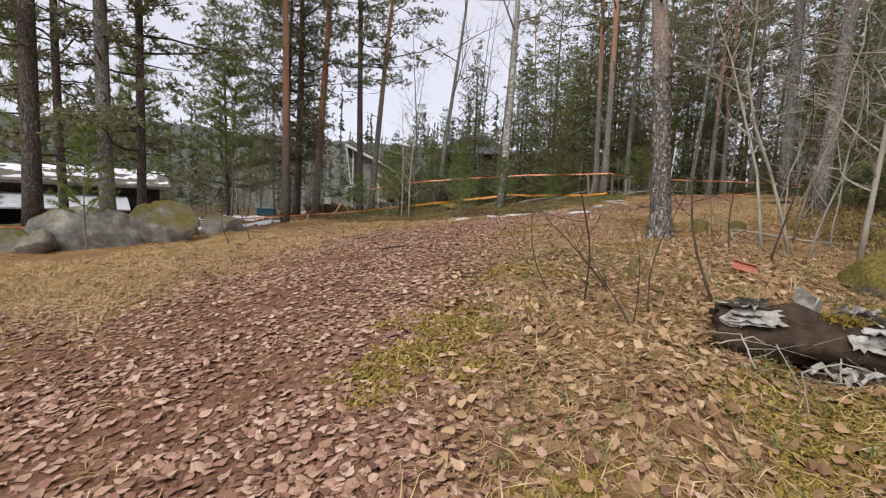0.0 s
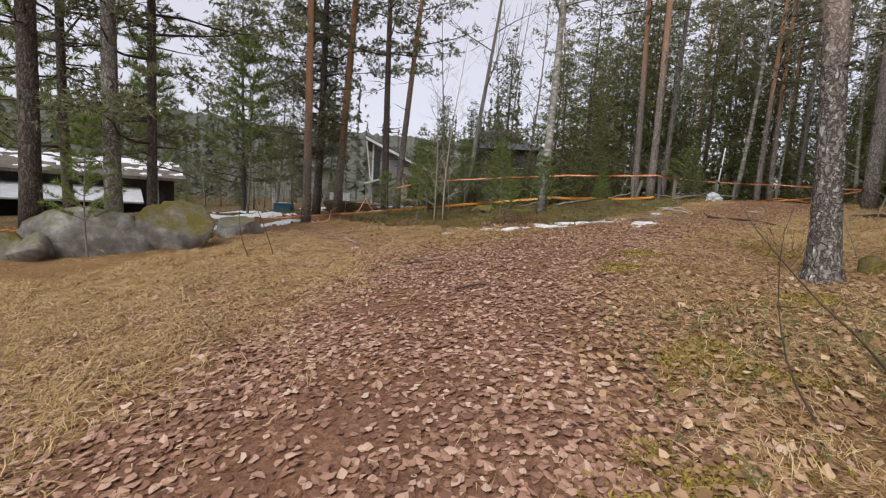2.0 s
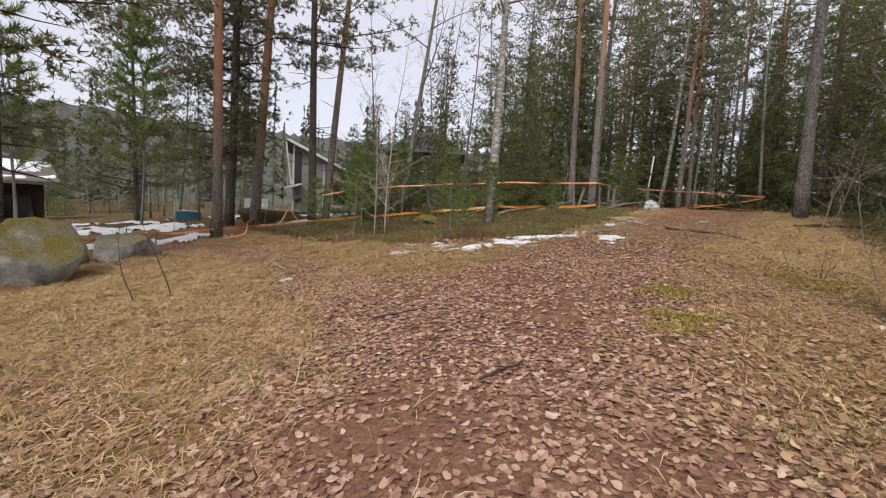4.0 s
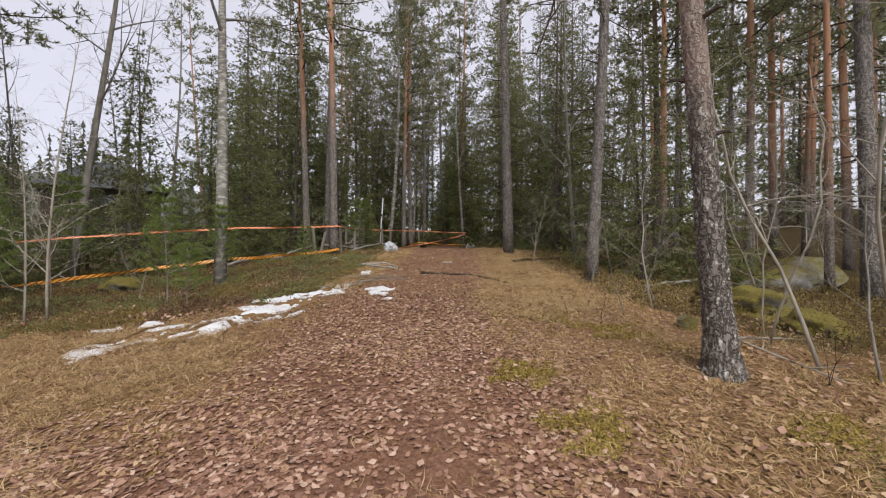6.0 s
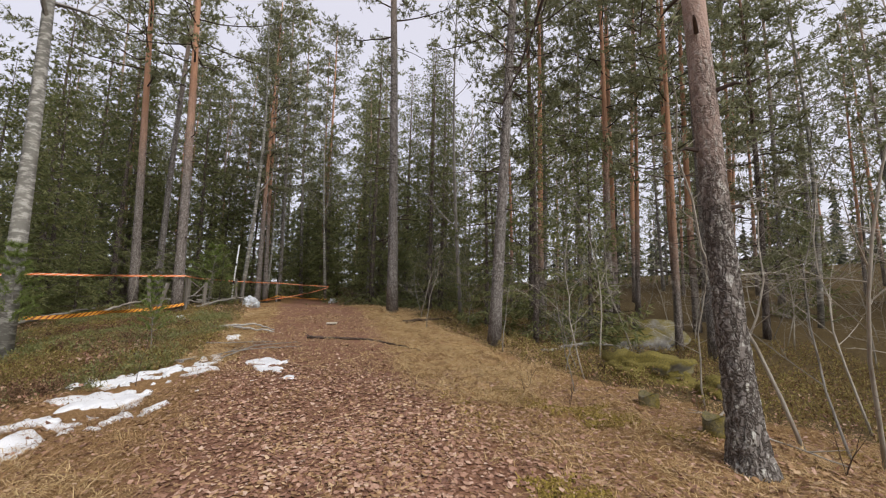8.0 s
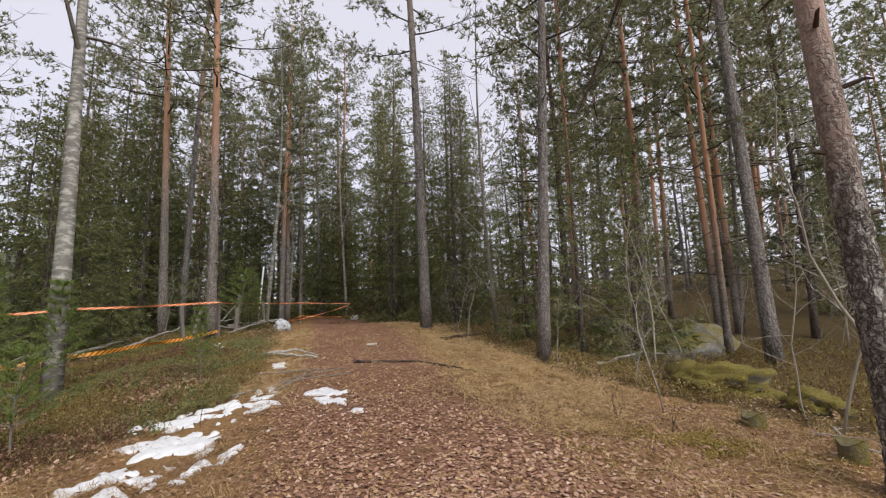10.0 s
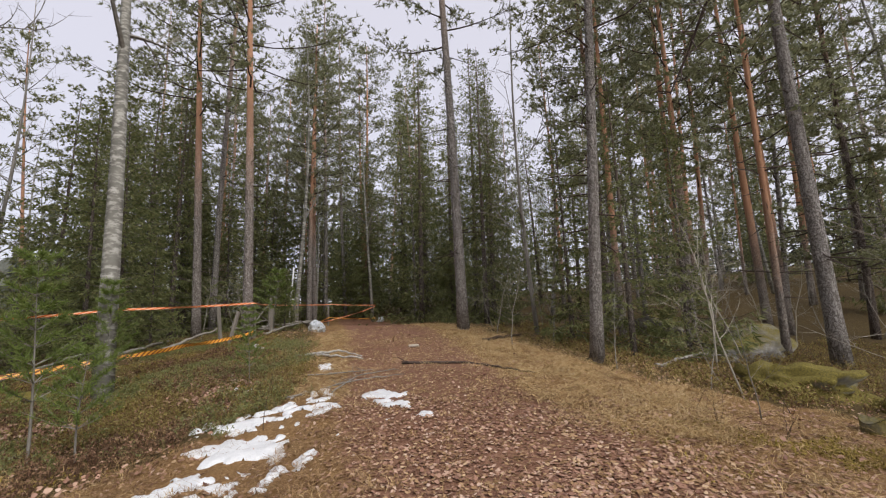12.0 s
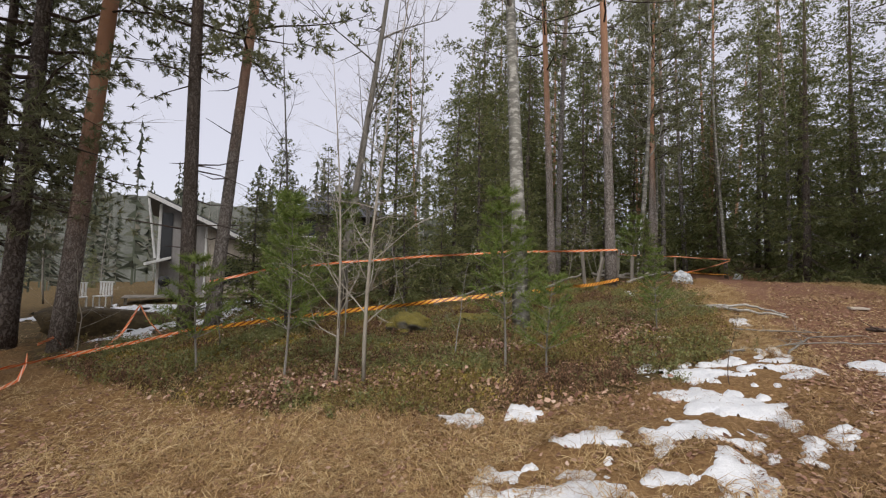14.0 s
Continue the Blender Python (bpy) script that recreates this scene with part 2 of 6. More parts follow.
def rock_material(name, mossiness):
    m, n, l, b = shader(name, 0.9, 0.25)
    t, g, k = noise_node(n, l, 3, 6, 0.7), noise_node(n, l, 40, 4, 0.7), noise_node(n, l, 2.2, 5, 0.7)
    r = ramp_node(n, [(0.3, (0.1, 0.095, 0.085)), (0.52, (0.24, 0.23, 0.215)), (0.72, (0.46, 0.455, 0.425))])
    l.new(t.outputs["Fac"], r.inputs["Fac"])
    geo, sep = n.new("ShaderNodeNewGeometry"), n.new("ShaderNodeSeparateXYZ")
    l.new(geo.outputs["Normal"], sep.inputs["Vector"])
    s = n.new("ShaderNodeMath")
    s.operation, s.inputs[1].default_value = "MULTIPLY_ADD", 0.35
    l.new(sep.outputs["Z"], s.inputs[0])
    l.new(k.outputs["Fac"], s.inputs[2])
    f = n.new("ShaderNodeMapRange")
    f.inputs["From Min"].default_value, f.inputs["From Max"].default_value = 0.94 - mossiness, 1.24 - mossiness
    l.new(s.outputs[0], f.inputs["Value"])
    mo = ramp_node(n, [(0.3, (0.075, 0.06, 0.02)), (0.55, (0.17, 0.14, 0.035)), (0.75, (0.30, 0.25, 0.055))])
    l.new(g.outputs["Fac"], mo.inputs["Fac"])
    l.new(mix_node(n, l, f.outputs["Result"], r.outputs["Color"], mo.outputs["Color"]), b.inputs["Base Color"])
    bump_node(n, l, b, g.outputs["Fac"], 0.7, 0.02)
    return m


def tape_material(name, a, b_, pitch):
    """Barrier tape: slanting stripes along the ribbon (u in metres, v across)."""
    m, n, l, b = shader(name, 0.4, 0.45)
    uv, sep = n.new("ShaderNodeTexCoord"), n.new("ShaderNodeSeparateXYZ")
    l.new(uv.outputs["UV"], sep.inputs["Vector"])
    s = n.new("ShaderNodeMath")
    s.operation, s.inputs[1].default_value = "MULTIPLY_ADD", pitch
    l.new(sep.outputs["Y"], s.inputs[0])
    l.new(sep.outputs["X"], s.inputs[2])
    d = n.new("ShaderNodeMath")
    d.operation, d.inputs[1].default_value = "DIVIDE", pitch
    l.new(s.outputs[0], d.inputs[0])
    fr = n.new("ShaderNodeMath")
    fr.operation = "FRACT"
    l.new(d.outputs[0], fr.inputs[0])
    st = n.new("ShaderNodeMath")
    st.operation, st.inputs[1].default_value = "GREATER_THAN", 0.58
    l.new(fr.outputs[0], st.inputs[0])
    worn = noise_node(n, l, 9, 3)
    c = mix_node(n, l, st.outputs[0], a, b_)
    k = mix_node(n, l, worn.outputs["Fac"], (0.75, 0.75, 0.75), (1.15, 1.15, 1.15))
    l.new(mix_node(n, l, 1.0, c, k, "MULTIPLY"), b.inputs["Base Color"])
    return m


M_GROUND = ground_material()
M_ROCK = rock_material("lichened_granite", 0.3)
M_MOSSROCK = rock_material("mossy_granite", 0.42)
M_LITTERROCK = rock_material("moss_and_litter_rock", 0.72)
M_SNOW = plain("old_snow", (0.7, 0.715, 0.745), (0.84, 0.85, 0.87), 10, 0.6, 0.6, 0.02)
M_TAPE = tape_material("orange_white_tape", (0.85, 0.17, 0.03), (0.85, 0.55, 0.36), 0.22)
M_TAPE_Y = tape_material("amber_brown_tape", (0.88, 0.42, 0.06), (0.3, 0.08, 0.02), 0.17)
M_WOOD = plain("weathered_grey_wood", (0.17, 0.15, 0.125), (0.36, 0.33, 0.29), 6, 0.85, 0.5, 0.006, (1, 1, 0.12))
M_CUT = plain("fresh_cut_wood", (0.40, 0.30, 0.19), (0.6, 0.48, 0.33), 9, 0.8, 0.3, 0.004)
M_ROTTEN = plain("rotten_dark_wood", (0.03, 0.02, 0.014), (0.12, 0.08, 0.055), 14, 0.9, 0.8, 0.03)
M_PEEL = plain("peeling_birch_bark", (0.27, 0.25, 0.225), (0.6, 0.58, 0.54), 11, 0.7, 0.5, 0.01)
M_TORN = plain("torn_birch_bark", (0.14, 0.125, 0.11), (0.66, 0.64, 0.6), 16, 0.75, 0.7, 0.015)
M_WHITE = plain("white_painted_wood", (0.66, 0.66, 0.65), (0.82, 0.82, 0.81), 5, 0.6, 0.15, 0.003)
M_BAG = plain("pale_plastic_sack", (0.46, 0.5, 0.54), (0.7, 0.73, 0.77), 6, 0.35, 0.6, 0.03)
M_PAPER = plain("pale_wooden_board", (0.5, 0.43, 0.36), (0.68, 0.6, 0.52), 6, 0.8, 0.2, 0.003)
M_ORANGE = plain("orange_plastic", (0.26, 0.055, 0.025), (0.42, 0.10, 0.045), 8, 0.45, 0.2, 0.003)
M_CLAD = plain("grey_stained_cladding", (0.27, 0.255, 0.25), (0.40, 0.385, 0.375), 4, 0.8, 0.3, 0.004, (1, 1, 0.2))
M_CLAD_TAN = plain("sand_coloured_cladding", (0.42, 0.37, 0.31), (0.55, 0.49, 0.42), 4, 0.8, 0.3, 0.004, (1, 1, 0.2))
M_DARKCLAD = plain("dark_brown_cladding", (0.03, 0.024, 0.02), (0.075, 0.06, 0.05), 4, 0.8, 0.3, 0.004)
M_ROOF = plain("dark_roof_felt", (0.045, 0.047, 0.055), (0.09, 0.092, 0.1), 5, 0.7, 0.4, 0.006)
M_OLDROOF = plain("litter_covered_roof", (0.075, 0.065, 0.055), (0.2, 0.17, 0.14), 3, 0.9, 0.8, 0.02)
M_METALROOF = plain("pale_sheet_metal", (0.42, 0.44, 0.46), (0.62, 0.63, 0.65), 3, 0.5, 0.2, 0.004)
M_GLASS = plain("dark_window_glass", (0.02, 0.022, 0.025), (0.035, 0.037, 0.04), 2, 0.12, 0.0, 0.001, spec=0.6)
M_BLUE = plain("blue_plastic", (0.05, 0.20, 0.33), (0.09, 0.30, 0.45), 6, 0.5, 0.2, 0.003)
M_BLACK = plain("black_metal", (0.015, 0.015, 0.016), (0.04, 0.04, 0.042), 7, 0.5, 0.2, 0.003)


# ---- geometry helpers ----
rng = np.random.default_rng(7)


class Geo:
    """Gathers vertices and faces for one mesh."""

    def __init__(self):
        self.v, self.f, self.n, self.uv = [], [], 0, []

    def add(self, verts, faces):
        verts = np.asarray(verts, float)
        self.v.append(verts)
        self.f.extend([[i + self.n for i in q] for q in faces])
        self.n += len(verts)

    def tris(self, tri):
        """tri: (k, 3, 3)"""
        k = len(tri)
        self.v.append(tri.reshape(-1, 3))
        self.f.extend((np.arange(3 * k).reshape(-1, 3) + self.n).tolist())
        self.n += 3 * k

    def tube(self, pts, radii, sides=6, cap=True):
        pts = np.asarray(pts, float)
        k = len(pts)
        tang = np.gradient(pts, axis=0)
        tang /= np.linalg.norm(tang, axis=1)[:, None] + 1e-9
        ref = np.array([1.0, 0.13, 0.07]) if abs(tang[0][0]) < 0.8 else np.array([0.1, 1.0, 0.05])
        a = np.cross(tang, ref)
        a /= np.linalg.norm(a, axis=1)[:, None] + 1e-9
        b = np.cross(tang, a)
        w = np.linspace(0, 2 * np.pi, sides, endpoint=False)
        r = np.broadcast_to(np.asarray(radii, float), (k,))
        ring = pts[:, None] + r[:, None, None] * (np.cos(w)[None, :, None] * a[:, None] + np.sin(w)[None, :, None] * b[:, None])
        fs = [[i * sides + j, i * sides + (j + 1) % sides, (i + 1) * sides + (j + 1) % sides, (i + 1) * sides + j] for i in range(k - 1) for j in range(sides)]
        if cap:
            fs += [list(range(sides))[::-1], list(range((k - 1) * sides, k * sides))]
        self.add(ring.reshape(-1, 3), fs)

    def box(self, lo, hi, turn=None, bevel=0.0):
        x0, y0, z0 = lo
        x1, y1, z1 = hi
        p = np.array([(x, y, z) for z in (z0, z1) for y in (y0, y1) for x in (x0, x1)], float)
        if turn is not None:
            p = p @ np.array(turn).T
        self.add(p, [(0, 2, 3, 1), (4, 5, 7, 6), (0, 1, 5, 4), (1, 3, 7, 5), (3, 2, 6, 7), (2, 0, 4, 6)])

    def mesh(self, name, smooth=False):
        me = bpy.data.meshes.new(name)
        v = np.concatenate(self.v) if self.v else np.zeros((0, 3))
        me.from_pydata(v.tolist(), [], self.f)
        if smooth:
            me.polygons.foreach_set("use_smooth", np.ones(len(me.polygons), bool))
        me.update()
        return me


def part(name, geo, material, parent=None, label="", smooth=False):
    """One mesh object, under a thing or under a part."""
    me = geo.mesh(name, smooth) if isinstance(geo, Geo) else geo
    if not me.materials:
        me.materials.append(material)
    ob = new(name, me)
    ob.parent = parent
    if label:
        tagged(ob, label)
    return ob


def thing(name, at, label, category, group="", turn=0.0, kind=""):
    ob = new(name)
    ob.empty_display_size = 0.1
    ob.matrix_basis = pose(*at, 0, 0, turn)
    return tagged(ob, label, category, group, kind)


def bevelled_box(lo, hi, b):
    """A box with broken edges, as a mesh."""
    bm = bmesh.new()
    bmesh.ops.create_cube(bm, size=1)
    for v in bm.verts:
        v.co = [l_ + (c + 0.5) * (h_ - l_) for c, l_, h_ in zip(v.co, lo, hi)]
    bmesh.ops.bevel(bm, geom=bm.edges, offset=b, segments=2, affect="EDGES")
    me = bpy.data.meshes.new("box")
    bm.to_mesh(me)
    bm.free()
    return me


# ---- lie of the land ----
SLOPE = (0.38, 1.142, 0.655, 0.225, 0.158, 0.076, 0.08, -0.345, 0.052, 0.006)
SWELL = ((0.049, 0.117, -0.125, 0.197, 0.127), (0.212, 0.459, 0.08, 0.071, 0.124), (-0.123, 0.092, 0.21, 0.215, 0.305), (-0.174, -0.081, 0.238, 0.423, 0.243))
TRACK = np.array([(-1.3, -12), (-1.3, -2), (-1.2, 2.5), (-0.7, 5.2), (-0.2, 6.8), (1.15, 8.6), (3.85, 11.4), (7.5, 14.4), (11, 17.6), (16, 22.5), (24, 30)])
FORK = np.array([(-0.9, 6.5), (-2.2, 9.6), (-3.2, 12.5), (-5.0, 14.8), (-9, 17)])


def line_distance(x, y, line):
    best = np.full(np.shape(x), 1e9)
    for (ax, ay), (bx, by) in zip(line[:-1], line[1:]):
        dx, dy = bx - ax, by - ay
        s = np.clip(((x - ax) * dx + (y - ay) * dy) / (dx * dx + dy * dy), 0, 1)
        best = np.minimum(best, np.hypot(x - ax - s * dx, y - ay - s * dy))
    return best


def smooth(v, a, b):
    s = np.clip((v - a) / (b - a), 0, 1)
    return s * s * (3 - 2 * s)


def path_zone(x, y):
    main = 1 - smooth(line_distance(x, y, TRACK), 0.9, 1.9)
    return np.maximum(main, 0.75 * (1 - smooth(line_distance(x, y, FORK), 0.4, 1.0)))


def heath_zone(x, y):
    edge = np.interp(x, [-7, -5, -3, -1, 1.2, 3.3, 5.5, 8.5, 12, 20], [20.6, 18.0, 15.5, 13.9, 13.1, 13.6, 15.4, 18.4, 21.8, 30])
    left = smooth(y - edge, -0.3, 0.6) * smooth(x, -8, -5)
    right = smooth(x - np.interp(y, [-6, 2, 5, 8, 12, 16, 30], [2.5, 3.2, 4.6, 5.8, 9.2, 13, 26]), -0.3, 1.2)
    yard = 0.65 * np.maximum(smooth(y, 18, 23) * smooth(-x, 3, 7), smooth(-x, 9.5, 13))
    return np.maximum(np.maximum(left, right), yard)


MOSS_SPOTS = ((-0.12, 2.25, 0.3), (0.1, 2.85, 0.32), (1.6, 1.62, 0.42), (2.1, 1.35, 0.5), (1.45, 1.1, 0.3), (0.4, 1.2, 0.2), (0.75, 3.9, 0.3), (1.1, 6.2, 0.25), (1.6, 7.1, 0.25), (3.5, 7.2, 0.3), (2.2, 5.2, 0.25), (-1.7, 1.4, 0.16))


def moss_spots(x, y):
    best = np.zeros(np.shape(x))
    for a, b, r in MOSS_SPOTS:
        d = np.hypot(x - a, y - b) / r + 0.4 * np.sin(9 * x + 3 * np.sin(7 * y)) + 0.3 * np.sin(13 * y + 2 * np.sin(8 * x))
        best = np.maximum(best, 1 - smooth(d, 0.5, 1.2))
    return best


def moss_zone(x, y):
    near = smooth(x, 0.2, 1.6) * (1 - smooth(y, 2.5, 5.0))
    deep = 0.3 * heath_zone(x, y) * smooth(x, 4, 7)
    return np.maximum(np.maximum(0.65 * near, deep), moss_spots(x, y))


def height(x, y):
    x, y = np.asarray(x, float), np.asarray(y, float)
    cx, cy = np.clip(x, -28, 46), np.clip(y, -10, 46)
    u, v = cx / 20, (cy - 15) / 20
    z = sum(c * t for c, t in zip(SLOPE, (1, u, v, u * u, u * v, v * v, u ** 3, u * u * v, u * v * v, v ** 3)))
    for a, row in zip((-3, 2, 7, 12), SWELL):
        for b, c in zip((3, 8, 13, 18, 24), row):
            z = z + c * np.exp(-((cx - a) ** 2 + (cy - b) ** 2) / 32)
    rough = 1 - 0.75 * path_zone(x, y)
    z = z + rough * (0.025 * np.sin(2.3 * x + 1.4 * np.sin(1.7 * y)) + 0.02 * np.sin(3.1 * y + 1.9 * np.sin(2.2 * x)) + 0.012 * np.sin(7.3 * x + 3 * np.sin(5.1 * y))
                     + 0.05 * np.clip(np.sin(3.3 * x + 1.7 * np.sin(2.9 * y)) * np.sin(3.7 * y + 1.5 * np.sin(2.3 * x)), 0, 1) + 0.05 * heath_zone(x, y) * np.clip(np.sin(1.5 * x + 1.2 * np.sin(1.9 * y)) * np.sin(1.8 * y + 1.1 * np.sin(1.2 * x)), 0, 1))
    return z


def gz(x, y):
    return float(height(x, y))


def axis(lo, hi, step, far):
    mid = list(np.arange(lo, hi + step / 2, step))
    out, s = [], step
    while sum(out) < far:
        s *= 1.25
        out.append(s)
    up, down = np.cumsum(out), np.cumsum(out)
    return np.array(sorted([lo - d for d in down]) + mid + [hi + d for d in up])


def build_ground():
    xs, ys = axis(-6.5, 12, 0.13, 420), axis(-1.0, 21, 0.13, 420)
    gx, gy = np.meshgrid(xs, ys)
    z = height(gx, gy)
    g = Geo()
    w = len(xs)
    fs = [(j * w + i, j * w + i + 1, (j + 1) * w + i + 1, (j + 1) * w + i) for j in range(len(ys) - 1) for i in range(w - 1)]
    g.add(np.stack([gx, gy, z], -1).reshape(-1, 3), fs)
    ob = part("ground", g, M_GROUND, smooth=True)
    for key, zone in (("path", path_zone), ("heath", heath_zone), ("moss", moss_zone)):
        ob.data.attributes.new(key, "FLOAT", "POINT").data.foreach_set("value", zone(gx, gy).ravel().astype(np.float32))
    return tagged(ob, "forest floor with a leaf-strewn path, dry grass and moss", "ground", kind="structure")


GROUND = build_ground()


# ---- trees ----
def unit(v):
    return v / (np.linalg.norm(v, axis=-1, keepdims=True) + 1e-9)


def tufts(g, at, way, count, length, width, spread=1.0):
    """Needle bunches: slim triangles that fan out from each place along its way."""
    n = len(at)
    c = np.repeat(at, count, 0)
    d = unit(np.repeat(way, count, 0) + spread * rng.normal(size=(n * count, 3)))
    s = unit(np.cross(d, rng.normal(size=(n * count, 3))))
    ln = np.repeat(np.broadcast_to(length, (n,)), count)[:, None] * rng.uniform(0.6, 1.2, (n * count, 1))
    base = c + d * ln * 0.1
    w = width * rng.uniform(0.7, 1.3, (n * count, 1))
    g.tris(np.stack([base - s * w / 2, base + s * w / 2, c + d * ln], 1))


def stem_line(h, bend=0.15, k=14):
    t = np.linspace(0, 1, k)
    a, b = rng.uniform(0, 6.28, 2)
    return np.stack([bend * (np.sin(3 * t + a) - np.sin(a)), bend * (np.sin(2.6 * t + b) - np.sin(b)), h * t], 1)


def stem_at(line, z):
    return np.array([np.interp(z, line[:, 2], line[:, k]) for k in range(3)])


def pine(h=20.0, r=0.17, crown=0.5, limbs=34, mat=None, reach=2.6, dead=7, twigs=7, bunch=8, needle=(8, 0.18, 0.042), sides=12, fall=0.0):
    """A Scots pine: bare plated stem, crooked limbs, needle crown in flat layered cushions; fall: how far the boughs hang."""
    t = thing("pine_tree", (0, 0, 0), "tall pine with bare orange stem and clumped crown", "tree", "forest pines")
    line = stem_line(h, 0.18, 18)
    trunk = Geo()
    tt = np.linspace(0, 1, 18)
    trunk.tube(line - [0, 0, 0.15], r * (1 - 0.82 * tt) * (1 + 0.18 * np.exp(-tt * 45)), sides)
    part("trunk", trunk, mat or M_PINE, t, smooth=True)
    wood, needles = Geo(), Geo()
    places, ways = [], []
    for i in range(limbs):
        q = (i + rng.uniform()) / limbs
        z = h * (crown + (1 - crown) * q * 0.98)
        ln = reach * (0.5 + 0.75 * np.sin(np.pi * min(1, 0.18 + 0.85 * q))) * rng.uniform(0.45, 1.25) * (1.05 - 0.55 * q)
        a = i * 2.4 + rng.uniform(-0.9, 0.9)
        out = np.array([np.cos(a), np.sin(a), 0])
        rise = rng.uniform(-0.25, 0.3) + 0.4 * q - fall * (1 - q)
        s = np.linspace(0, 1, 6)[:, None]
        o = stem_at(line, z)
        kink = np.cumsum(rng.normal(size=(6, 3)) * 0.07 * ln * 0.4, 0) * (s > 0)
        limb = o + out * ln * s + np.array([0, 0, 1]) * ln * (rise * s + 0.25 * s ** 2) + kink
        wood.tube(limb, 0.034 * (1 - 0.5 * q) * (1.05 - 0.85 * s[:, 0]), 4 if sides > 8 else 3, False)
        for j in range(twigs):
            f = rng.uniform(0.25, 1.0)
            p = np.array([np.interp(f, s[:, 0], limb[:, k]) for k in range(3)])
            side = unit(out * rng.uniform(0.2, 1) + np.array([-out[1], out[0], 0]) * rng.uniform(-1.2, 1.2) + [0, 0, rng.uniform(-0.2 - fall, 0.4)])
            tl = rng.uniform(0.3, 0.9)
            if sides > 8:
                wood.tube(np.stack([p, p + side * tl]), [0.01, 0.004], 3, False)
            c = p + side * tl * 0.8
            for m in range(bunch):
                places.append(c + side * rng.normal() * 0.2 + rng.normal(size=3) * np.array([0.15, 0.15, 0.06]))
                ways.append(side * 0.7 + [0, 0, 0.35 - fall])
    for i in range(dead):
        z = h * rng.uniform(0.1, max(crown, 0.3))
        a = rng.uniform(0, 6.28)
        out = np.array([np.cos(a), np.sin(a), rng.uniform(-0.35, 0.2)])
        ln = rng.uniform(0.25, 1.5)
        o = stem_at(line, z)
        wood.tube(np.stack([o, o + out * ln * 0.5, o + out * ln + rng.normal(size=3) * 0.1]), [0.02, 0.013, 0.004], 4, False)
    tufts(needles, np.array(places), np.array(ways), *needle, 0.7)
    part("branchwork", wood, M_DARKTWIG, t)["kind"] = "stuff"
    part("crown", needles, M_PINE_NEEDLE, t)["kind"] = "stuff"
    return t


def spruce(h=10.0, r=0.11, reach=1.7, low=0.06, gap=0.3, droop=0.5, mat=None, fan=9, name="spruce_tree", needle=3, leaf=1.0):
    """A spruce: uneven whorls of drooping boughs, each a ribbed fan with sprays that hang from it."""
    t = thing(name, (0, 0, 0), "dark green spruce with drooping boughs", "tree", "forest spruces")
    line = stem_line(h, 0.07, 10)
    trunk = Geo()
    tt = np.linspace(0, 1, 10)
    trunk.tube(line - [0, 0, 0.1], r * (1.02 - 0.97 * tt), 8)
    part("trunk", trunk, M_SPRUCE, t, smooth=True)
    wood, needles = Geo(), Geo()
    z, a0 = h * low, 0.0
    lop = rng.uniform(0, 6.28)
    places, ways, size = [], [], []
    while z < h * 0.985:
        q = z / h
        ln0 = reach * (1 - q) ** 0.8 * (1 + 0.16 * np.sin(z * 2.1 + lop)) + 0.08
        a0 += 0.7
        for k in range(6 if q < 0.85 else 4):
            if rng.uniform() < 0.14:
                continue
            a = a0 + k * 6.28 / 6 + rng.uniform(-0.4, 0.4)
            ln = ln0 * rng.uniform(0.4, 1.2) * (1 + 0.15 * np.cos(a - lop))
            out = np.array([np.cos(a), np.sin(a), 0])
            s = np.linspace(0, 1, 5)[:, None]
            o = stem_at(line, z + rng.uniform(-0.18, 0.18))
            drop = droop * (1 - 0.9 * q) * rng.uniform(0.7, 1.3)
            limb = o + out * ln * s + np.array([0, 0, 1]) * ln * (0.3 * q * s - drop * s + 0.5 * drop * s ** 2 + 0.14 * s ** 3)
            wood.tube(limb, 0.016 * (1.1 - s[:, 0]) * (1.1 - q) + 0.003, 3, False)
            n = max(3, int(fan * (ln / reach) ** 0.7))
            for f in np.linspace(0.15, 1.0, n):
                p = np.array([np.interp(f, s[:, 0], limb[:, c]) for c in range(3)])
                for sd in (-1, 1):
                    w = (1.05 - f) * 0.5 * ln + 0.08
                    side = np.array([-out[1], out[0], 0]) * sd
                    for e in ((0.35, 0.8) if w > 0.25 else (0.5,)):
                        e *= rng.uniform(0.7, 1.3)
                        places.append(p + (side * 0.85 + out * 0.5) * w * e + np.array([0, 0, -0.35 * w * e]) + rng.normal(size=3) * 0.03)
                        ways.append(unit(side * 0.55 + out * 0.5 + [0, 0, -0.15 - 0.9 * droop * (1 - q) * rng.uniform(0.2, 1.2)]))
                        size.append(leaf * 0.26 * (0.75 + 0.025 * h) * (1.1 - 0.7 * q))
        z += gap * (1.2 - 0.6 * q) * rng.uniform(0.8, 1.2)
    tufts(needles, np.array(places), np.array(ways), needle, np.array(size), 0.048 * leaf, 0.5)
    part("branchwork", wood, M_SPRUCE, t)["kind"] = "stuff"
    part("crown", needles, mat or M_SPRUCE_NEEDLE, t)["kind"] = "stuff"
    return t


